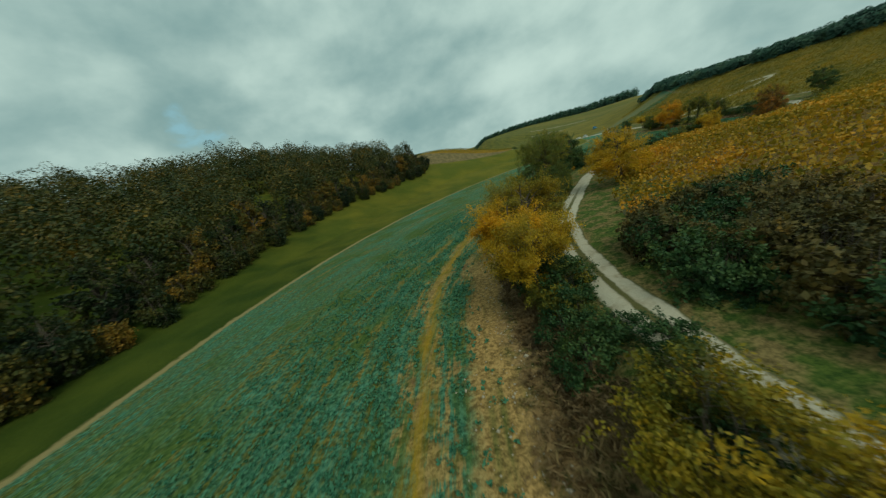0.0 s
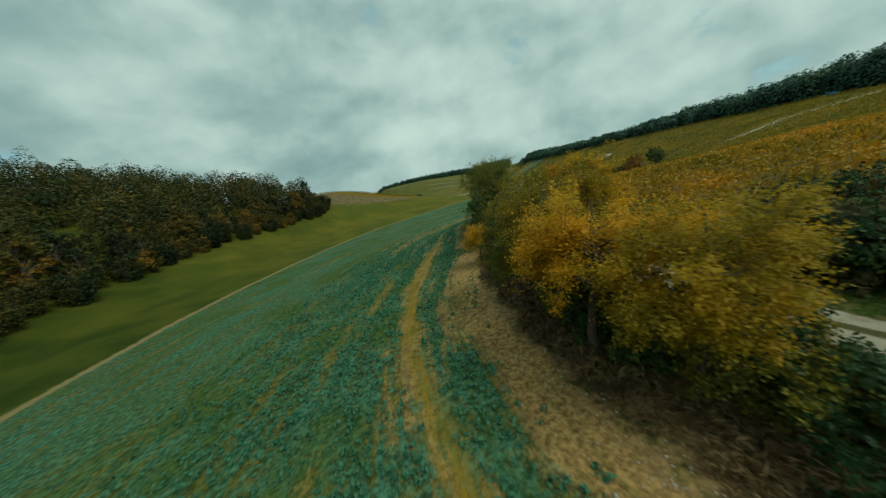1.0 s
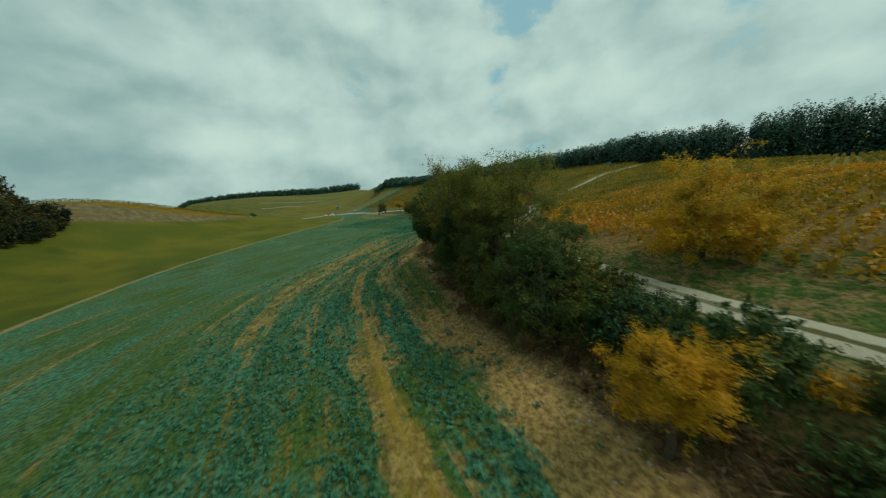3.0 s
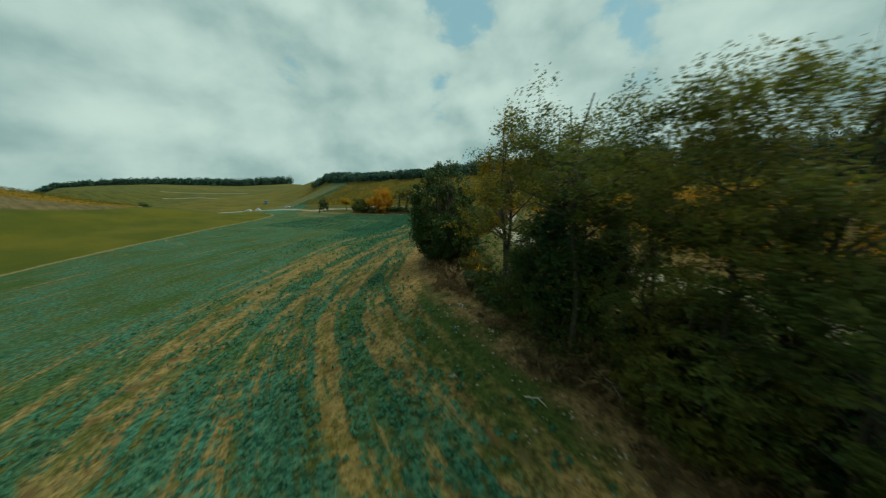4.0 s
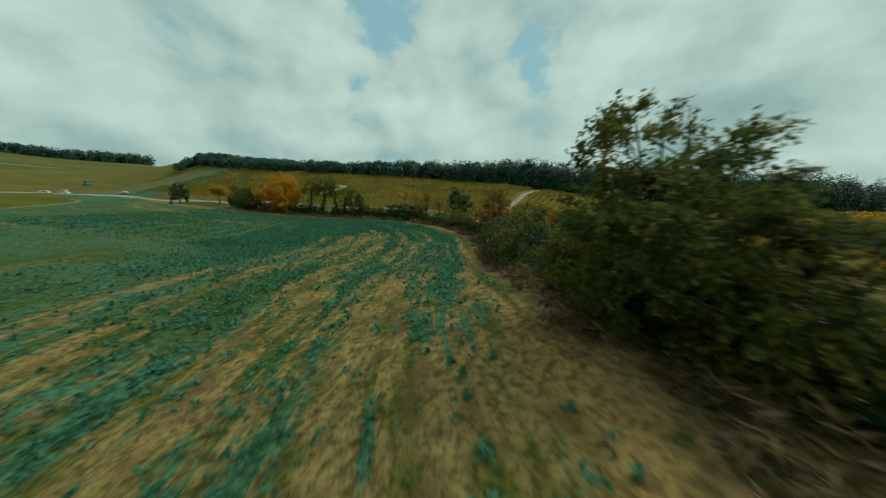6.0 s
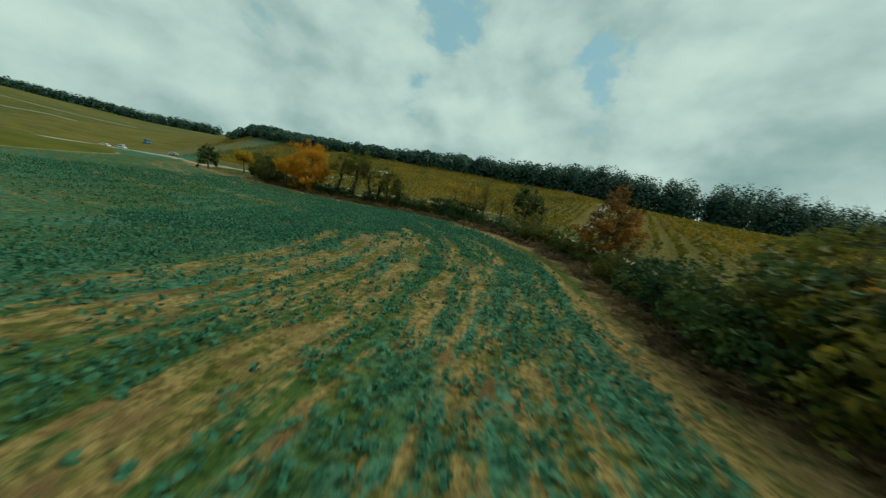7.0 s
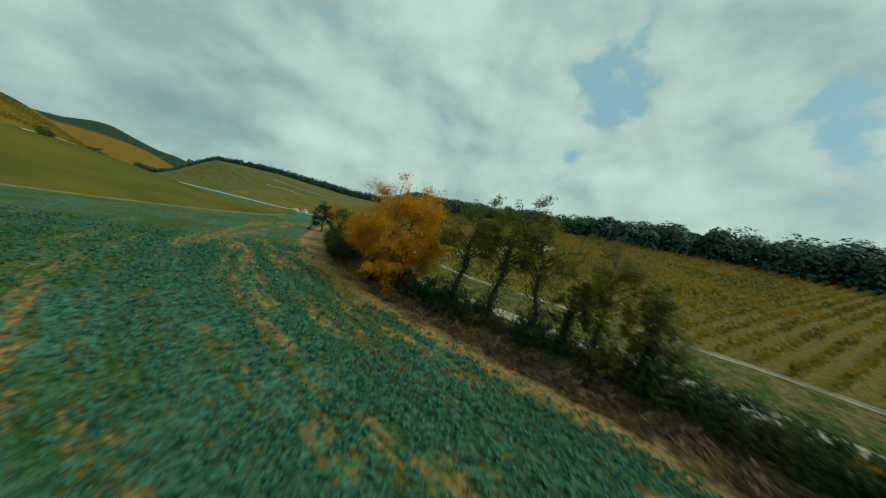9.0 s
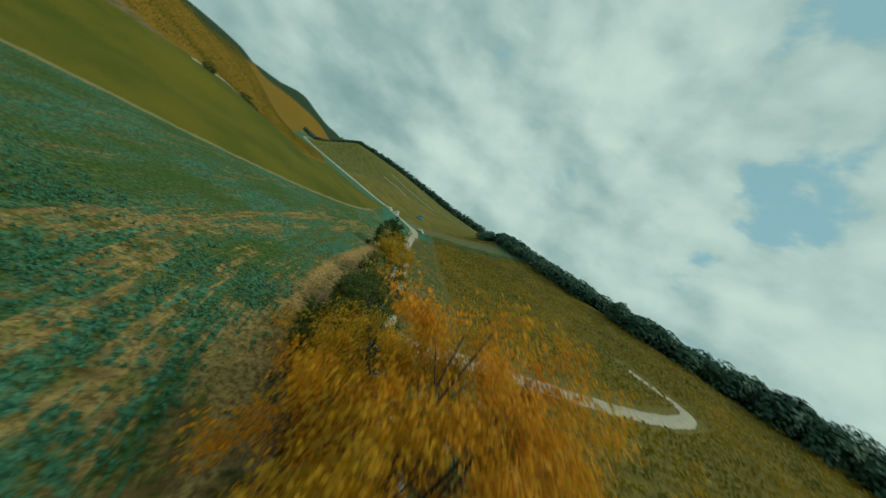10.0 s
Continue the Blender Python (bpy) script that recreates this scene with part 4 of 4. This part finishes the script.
hedge_floor()
for run, off, size, kind in [(136.5, 1.6, 1.25, "shrub_olive"), (139.5, 1.6, 1.1, "shrub_olive"), (143, 2.0, 1.0, "shrub_dark"), (146.5, 1.8, 1.1, "shrub_olive"), (149, 1.8, 1.15, "shrub_olive"), (152, 2.0, 1.2, "shrub_olive"), (159, 2.4, 1.2, "shrub_dark"), (163, 2.4, 1.65, "shrub_olive"),
                             (166, 2.4, 1.75, "shrub_olive"), (170, 2.4, 1.75, "shrub_dark"), (173, 2.6, 1.6, "shrub_olive"), (176, 2.4, 1.3, "shrub_dark"), (180, 2.0, 1.1, "shrub_dark"), (183, 2.2, 1.15, "shrub_olive"),
                             (193, 2.4, 1.0, "shrub_olive"), (198, 2.6, 1.1, "shrub_olive"), (201, 3.4, 1.0, "shrub_olive"), (205, 2.4, 0.85, "shrub_dark"), (222, 2.9, 1.0, "shrub_gold"), (223.5, 2.8, 0.9, "shrub_dark"), (220, 3.0, 1.2, "shrub_dark"),
                             (217.5, 3.2, 1.25, "shrub_dark"), (215.5, 3.4, 1.2, "shrub_dark"), (213, 3.2, 1.15, "shrub_dark"), (227, 3.0, 0.9, "shrub_dark"), (229, 3.0, 1.0, "shrub_dark"), (231.5, 3.0, 0.9, "shrub_olive"), (236, 3.0, 0.8, "shrub_dark"),
                             (241, 2.6, 0.85, "shrub_dark"), (244, 2.4, 0.95, "shrub_dark"), (247, 2.0, 1.0, "shrub_dark"), (250, 1.8, 0.9, "shrub_olive"), (253, 1.8, 0.95, "shrub_dark")]:
    x, y = (float(k) for k in along(HEDGE, run, -off))
    put(P[kind], x, y, "dense rounded shrub with dull green leaves", "shrub", "field shrubs", size, 40 * x, 1.0)
for x, y, size in [(83, 243, 1.0), (85.4, 247, 0.8), (75.6, 228.6, 0.9)]:
    put(P["shrub_dark"], x, y, "lone dark shrub beside the slope path", "shrub", "slope shrubs", size, 40 * x, 1.0)
# low dark growth on the bank between hedge and track
rng = np.random.default_rng(25)
for i in range(46):
    x, y = (float(k) for k in along(HEDGE, rng.uniform(122, 175), -rng.uniform(1.4, 3.4)))
    if abs(float(side(TRACK, np.array([x]), np.array([y]))[0][0])) > 3.0:
        put(P["shrub_dark" if i % 3 else "bramble"], x, y, "low dark green scrub on the track bank" if i % 3 else "dry brown bramble and grass tangle", "shrub" if i % 3 else "bramble", "bank scrub", rng.uniform(0.4, 0.75), rng.uniform(0, 360), rng.uniform(0.35, 0.6))
# dark undergrowth below the locust trees
rng = np.random.default_rng(27)
for i in range(26):
    x, y = (float(k) for k in along(HEDGE, rng.uniform(101, 116), -rng.uniform(2.2, 5.2)))
    if abs(float(side(TRACK, np.array([x]), np.array([y]))[0][0])) > 2.2:
        put(P["shrub_dark" if i % 3 else "shrub_olive"], x, y, "dark leafy undergrowth shrub below locust trees", "shrub", "bank scrub", rng.uniform(0.75, 1.1), rng.uniform(0, 360), rng.uniform(0.7, 1.0))
# thicket on the vineyard side of the track
rng = np.random.default_rng(21)
for i in range(120):
    x, y = rng.uniform(8.5, 24), rng.uniform(-6, 19.6)
    d = float(side(TRACK, np.array([x]), np.array([y]))[0][0])
    if -11.5 < d < -3.4:
        put(P["shrub_brown" if i % 4 else "shrub_dark"], x, y, "tall tangled olive brown thicket shrub", "shrub", "thicket shrubs", rng.uniform(0.75, 1.12), rng.uniform(0, 360))
for x, y, size in [(5.3, 5.2, 1.05), (4.4, 10.6, 0.85), (4.6, 13.4, 0.8), (5.6, 1.6, 1.15), (9.2, 32.4, 0.95), (10.2, 34.6, 0.9), (6.4, 15.2, 0.85), (5.9, 16.2, 0.9), (6.2, 19.0, 1.0), (6.5, 21.6, 1.0), (7.2, 18.4, 0.95), (7.8, 22.4, 0.95), (8.2, 25.2, 0.9), (8.9, 27.6, 0.8)]:
    put(P["shrub_near" if 5 < x < 6 else "shrub_dark"], x, y, "bushy yellow-green shrub beside the track" if 5 < x < 6 else "dark green leafy shrub in the field hedge", "shrub", "hedge shrubs", size, 70 * x)

# ---- the western forest: trees along its edge, one mass behind them ----
FOREST = rounded([(-46, -90), (-46, 30), (-47, 72), (-43, 106), (-31, 136), (-11, 164), (7, 184), (3, 204), (-40, 260)])


def crowns(name, spots, tops, radius, leaves, size, mat, label, seed):
    """Far woodland as one mass: many crowns of large leaf sprays."""
    rng = np.random.default_rng(seed)
    cs, ways = [], []
    for x, y in spots:
        h, r = float(tops(y)) * rng.uniform(0.75, 1.2), radius * rng.uniform(0.8, 1.25)
        out = rng.normal(size=(leaves, 3))
        out[:, 2] = np.abs(out[:, 2]) * np.where(rng.uniform(size=leaves) < 0.8, 1, -0.6)
        out /= np.linalg.norm(out, axis=1, keepdims=True)
        lobes = rng.normal(size=(7, 3))
        lobes /= np.linalg.norm(lobes, axis=1, keepdims=True)
        swell = 0.72 + 0.34 * np.max(out @ lobes.T, axis=1) ** 3 + rng.uniform(-0.10, 0.06, leaves)
        c = out * swell[:, None] * np.array([r, r, 0.46 * h]) + np.array([0, 0, 0.54 * h])
        low = rng.uniform(size=leaves) < 0.45
        c[low, 2] *= rng.uniform(0.05, 0.9, low.sum())
        cs.append(c + np.array([x, y, at(x, y)]))
        ways.append(out * 1.4 + np.array([0, 0, 0.8]))
    v, f = leaf_quads(rng, np.concatenate(cs), size, 0.4, 1.3, np.concatenate(ways))
    return tagged(new(name, mesh_from(name, v, f, mat)), label, "woodland", kind="stuff")


def forest():
    rng = np.random.default_rng(3)
    total = float(np.sum(np.hypot(*np.diff(FOREST, axis=0).T)))
    for row, (off, kinds) in enumerate([(0.5, ("wood_edge",)), (4.8, ("wood_b", "wood_c", "wood_a"))]):
        s = 40.0 + row * 2
        while s < total - 55:
            x, y = (float(k) for k in along(FOREST, s, off + rng.uniform(-1.6, 1.6)))
            put(P[kinds[rng.integers(len(kinds))]], x, y, "mixed woodland tree turning from green to gold" if row else "low bushy tree on the sunlit forest edge", "tree",
                "forest edge trees", rng.uniform(0.72, 1.1), rng.uniform(0, 360), rng.uniform(0.85, 1.12), 0.3)
            s += rng.uniform(4.6, 7.4)
    spots = []
    for i in range(1500):
        x, y = rng.uniform(-190, 10), rng.uniform(-60, 250)
        d = float(side(FOREST, np.array([x]), np.array([y]))[0][0])
        if 6 < d < 100:
            spots.append((x, y))
    crowns("forest", spots[:700], lambda y: 16.0, 4.6, 460, 0.54, LEAF_FOREST, "dense mixed autumn forest covering the hillside", 4)


forest()
# ---- eastern and far woods on the skyline ----
rng = np.random.default_rng(6)
crowns("woodland", [(205 + rng.uniform(-2, 6) + rng.uniform(0, 1) ** 1.5 * 24, -130 + 396 * rng.uniform(0, 1) ** 1.3) for i in range(850)], lambda y: np.interp(y, [-130, -20, 20, 50, 70, 105, 125, 150, 285], [20, 21, 16.5, 14.0, 11, 8.8, 8.4, 6.2, 5.4]), 3.6, 300, 0.72, LEAF_HAZY_WOOD,
       "dark mixed woodland along the vineyard crest", 7)


def ridge_wood():
    rng = np.random.default_rng(9)
    spots = []
    for i in range(800):
        v, w = 415 + rng.uniform(0, 45), rng.uniform(-60, 380)
        spots.append((158 + 0.57 * v - 0.82 * w, 268 + 0.82 * v + 0.57 * w))
    crowns("ridge_woodland", spots, lambda y: np.interp(y, [600, 800], [15, 7]), 4.5, 80, 1.5, LEAF_HAZY_WOOD, "distant dark woodland along the ridge", 10)


ridge_wood()


# ---- vines ----
def vines(name, inside, mat, leaves, label, seed, spacing=1.3, tall=1.15, way=(0.965, -0.262)):
    rng = np.random.default_rng(seed)
    d = np.array(way)
    n = np.array([-way[1], way[0]])
    a, b = np.meshgrid(np.arange(-140, 240, 0.95), np.arange(-75, 470, spacing))
    a, b = a.ravel(), b.ravel()
    a = a + rng.uniform(-0.2, 0.2, len(a))
    x, y = a * d[0] + b * n[0], a * d[1] + b * n[1]
    keep = inside(x, y)
    keep &= rng.uniform(size=len(x)) > 0.06
    x, y = x[keep], y[keep]
    z = height(x, y)
    k = len(x)
    c = np.repeat(np.stack([x, y, z], 1), leaves, 0)
    big = np.repeat(rng.uniform(0.75, 1.2, k), leaves)
    t, o, h = rng.uniform(-0.55, 0.55, k * leaves), rng.normal(size=k * leaves) * 0.16, rng.uniform(0.2, 1.0, k * leaves) * tall * big
    c[:, 0] += t * d[0] + o * n[0]
    c[:, 1] += t * d[1] + o * n[1]
    c[:, 2] += h
    v, f = leaf_quads(rng, c, 0.27, 0.4, 1.25)
    return tagged(new(name, mesh_from(name, v, f, mat)), label, "vineyard", kind="stuff")


def east_of(x, y, least, most=500):
    d = -side(TRACK, x, y)[0]
    far = np.minimum(np.abs(side(HAIRPIN, x, y)[0]), np.minimum(np.abs(side(UPHILL, x, y)[0]), np.abs(side(VINE_LANE, x, y)[0])))
    return (d > least) & (d < most) & (far > 2.5) & (x < 203)


def block_near(x, y):
    return east_of(x, y, 5.0 + 3.2 * smooth(x, 34, 48) * (1 - smooth(x, 66, 80))) & (y < 62 + 0.05 * (x - 60)) & (y > -60) & (x < 82) & ~((-side(TRACK, x, y)[0] < 12.5) & (y < 21.5))


def block_far(x, y):
    return east_of(x, y, 3.8 + 4.6 * smooth(y, 78, 92)) & ((y > 65 + 0.05 * (x - 60)) | ((x > 84) & (y > -60))) & (y < 262) & ~((np.abs((x - 160) * 0.54 + (y - 264) * 0.84) < 10.5) & (x > 163))


def block_west(x, y):
    h = side(HILL_PATH, x, y)[0]
    return (h > np.maximum(0.45 * (72 - x), 2.5)) & (h < 84) & (x > -5) & (x < 130) & (y > 190) & (y < 430)


vines("vineyard", block_west, LEAF_VINE_GREEN, 4, "golden brown autumn vines on the western hillside", 53)
vines("vineyard", block_near, LEAF_VINE, 18, "rows of low vines in orange and gold leaf", 51, spacing=1.3, way=(0.883, -0.469))
vines("vineyard", block_far, LEAF_VINE_GREEN, 14, "rows of vines fading from green to yellow", 52, spacing=1.9, way=(0.948, -0.318))


# ---- crop plants on the field, nearest the flight ----
def crop():
    rng = np.random.default_rng(61)
    s, d = [], []
    for r in np.arange(2.4, 40, 0.42):
        run = np.arange(60 if r < 24 else 150, 268, 0.22 if r < 16 else 0.3)
        s.append(run + rng.uniform(-0.1, 0.1, len(run)))
        d.append(np.full(len(run), r) + rng.normal(size=len(run)) * 0.09)
    s, d = np.concatenate(s), np.concatenate(d)
    reach = 17 + 14 * smooth(s, 150, 180)
    keep = crop_density(s, d) * 0.8 + rng.normal(size=len(s)) * 0.5 > 0.5 + 1.0 * smooth(d, reach, reach + 10) + 0.15 * (s < 110) + 3 * (np.abs(d - wheel_mark(s)) < 0.5) * (s < 118)
    s, d = s[keep], d[keep]
    x, y = along(HEDGE, s, d)
    inside = side(HEDGE, x, y)[0] > 2.2
    x, y = x[inside], y[inside]
    k, n = len(x), 8
    z = height(x, y)
    big = rng.uniform(0.5, 1.3, k)
    c = np.repeat(np.stack([x, y, z], 1), n, 0)
    a = rng.uniform(0, 6.28, k * n)
    r = np.repeat(big, n) * rng.uniform(0.02, 0.19, k * n)
    c[:, 0] += np.cos(a) * r
    c[:, 1] += np.sin(a) * r
    c[:, 2] += np.repeat(big, n) * rng.uniform(0.05, 0.30, k * n)
    v, f = leaf_quads(rng, c, 0.115, 0.4, 1.6, np.tile((0.0, 0.0, 0.6), (len(c), 1)))
    return tagged(new("crop", mesh_from("crop", v, f, LEAF_CROP)), "blue-green leafy crop plants in broken rows", "crop", kind="stuff")


crop()


# ---- parked vehicles by the valley road, and small things ----
def box(bm, sx, sy, sz, x, y, z, bevel=0.06):
    r = bmesh.ops.create_cube(bm, size=1.0, matrix=Matrix.Translation((x, y, z)) @ Matrix.Diagonal((sx, sy, sz, 1)))
    if bevel:
        edges = list({e for v in r["verts"] for e in v.link_edges})
        bmesh.ops.bevel(bm, geom=edges, offset=bevel, segments=2, affect="EDGES")
    return r


def car(name, paint, tall, x, y, turn, label, category):
    root = new(name)
    bm = bmesh.new()
    box(bm, 4.3, 1.75, 0.62, 0, 0, 0.62, 0.14)
    box(bm, 2.5, 1.6, tall - 0.9, -0.3, 0, 0.9 + (tall - 0.9) / 2, 0.2)
    part("body", bm_mesh("body", bm, paint), root)
    for sx, w, px, py in ((0.05, 1.35, 0.93, 0), (0.05, 1.3, -1.53, 0), (1.9, 0.04, -0.3, 0.79), (1.9, 0.04, -0.3, -0.79)):
        bm = bmesh.new()
        box(bm, sx, w, tall * 0.22, px, py, tall * 0.74, 0.012)
        part("window", bm_mesh("window", bm, GLASS_DARK), root, "dark tinted window")
    for wx in (-1.35, 1.35):
        for wy in (-0.82, 0.82):
            bm = bmesh.new()
            bmesh.ops.create_cone(bm, cap_ends=True, segments=16, radius1=0.33, radius2=0.33, depth=0.22, matrix=Matrix.Translation((wx, wy, 0.33)) @ Matrix.Rotation(math.pi / 2, 4, "X"))
            wheel = part("wheel", bm_mesh("wheel", bm, RUBBER), root, "black rubber wheel")
            bm = bmesh.new()
            bmesh.ops.create_cone(bm, cap_ends=True, segments=12, radius1=0.19, radius2=0.19, depth=0.25, matrix=Matrix.Translation((wx, wy, 0.33)) @ Matrix.Rotation(math.pi / 2, 4, "X"))
            part("rim", bm_mesh("rim", bm, POST_WHITE), wheel, "pale metal rim")
    root.matrix_basis = pose(x, y, at(x, y) + 0.05, 0, 0, turn)
    return tagged(root, label, category, "parked vehicles")


car("van", PAINT_WHITE, 1.95, 158.5, 276, 105, "white van parked beside the valley road", "van")
car("car", PAINT_WHITE, 1.45, 165.5, 251.5, 95, "white car parked beside the valley road", "car")
car("car", PAINT_WHITE, 1.4, 156.0, 283, 105, "pale car parked behind the white van", "car")
car("tractor", PAINT_BLUE, 2.3, 181, 296, 20, "small blue vineyard tractor on the slope", "tractor")
car("car", PAINT_BLUE, 1.5, 199.5, 60.4, 70, "small blue car parked at the edge of the wood", "car")
car("tractor", PAINT_BLUE, 2.3, 207, 262, 20, "small blue vineyard tractor between vine rows", "tractor")


def post(x, y):
    root = new("marker_post")
    bm = bmesh.new()
    bmesh.ops.create_cone(bm, cap_ends=True, segments=10, radius1=0.06, radius2=0.05, depth=0.75, matrix=Matrix.Translation((0, 0, 0.3)))
    part("shaft", bm_mesh("shaft", bm, POST_WHITE), root)
    bm = bmesh.new()
    bmesh.ops.create_cone(bm, cap_ends=True, segments=10, radius1=0.07, radius2=0.03, depth=0.08, matrix=Matrix.Translation((0, 0, 0.71)))
    part("cap", bm_mesh("cap", bm, POST_WHITE), root, "pale rounded cap")
    root.matrix_basis = pose(x, y, at(x, y), 3, 2, 0)
    root.scale = (0.6, 0.6, 0.6)
    return tagged(root, "weathered white marker post at the field edge", "post")


post(29.8, 64.1)


def fallen_branch(x, y, turn, size, seed):
    """A bleached dead branch lying on the grass, bowed, with a few side twigs."""
    rng = np.random.default_rng(seed)
    root = new("fallen_branch")
    k = np.linspace(0, 1, 9)
    spine = np.stack([(k - 0.5) * size, 0.16 * size * np.sin(math.pi * k) + rng.normal(size=9) * 0.02, 0.05 + 0.10 * size * np.sin(math.pi * k * 0.8)], 1)
    limb = [(p, 0.035 * (1 - 0.75 * t) + 0.006) for p, t in zip(spine, k)]
    part("stem", shade_smooth(mesh_from("stem", *tubes([limb], 6), WOOD_DEAD)), root)
    for i in (2, 4, 6):
        tip = spine[i] + np.array([0.22 * size, rng.choice([-1, 1]) * 0.15 * size, rng.uniform(0.0, 0.12) * size])
        part("twig", shade_smooth(mesh_from("twig", *tubes([[(spine[i], 0.014), ((spine[i] + tip) / 2 + rng.normal(size=3) * 0.02, 0.010), (tip, 0.004)]], 5), WOOD_DEAD)), root)
    root.matrix_basis = pose(x, y, at(x, y), 0, 0, turn)
    return tagged(root, "bleached dead branch lying on dry grass", "branch", "fallen branches")


for x, y, turn, size, seed in [(20.6, 53.0, 220, 2.3, 1), (18.8, 55.1, 250, 0.9, 2), (8.3, 26.3, 245, 2.2, 3), (20.2, 50.2, 235, 1.4, 4), (23.4, 59.6, 215, 0.8, 5), (7.4, 24.2, 230, 1.3, 6)]:
    fallen_branch(x, y, turn, size, seed)


# pale stones turned up along the dry headland
def stones():
    rng = np.random.default_rng(71)
    k = 900
    x, y = along(HEDGE, rng.uniform(58, 125, k), np.abs(rng.normal(size=k)) * 1.6 + 0.6)
    z, r = height(x, y), rng.gamma(2.0, 0.018, k) + 0.02
    c = np.stack([x, y, z], 1)
    corners = np.array([(1, 0, 0), (0, 1, 0), (-1, 0, 0), (0, -1, 0), (0, 0, 0.7), (0, 0, -0.7)])
    v = (c[:, None] + (corners[None] * rng.uniform(0.7, 1.3, (k, 6, 1))) * r[:, None, None]).reshape(-1, 3)
    f = np.array([(0, 1, 4), (1, 2, 4), (2, 3, 4), (3, 0, 4), (1, 0, 5), (2, 1, 5), (3, 2, 5), (0, 3, 5)])
    f = (np.arange(k)[:, None, None] * 6 + f[None]).reshape(-1, 3)
    return tagged(new("field_stones", mesh_from("field_stones", v, f, STONE_PALE)), "pale limestone pebbles scattered on the dry headland", "stones", kind="stuff")


stones()
for ob in list(P.values()):
    for o in (*ob.children_recursive, ob):
        bpy.data.objects.remove(o)
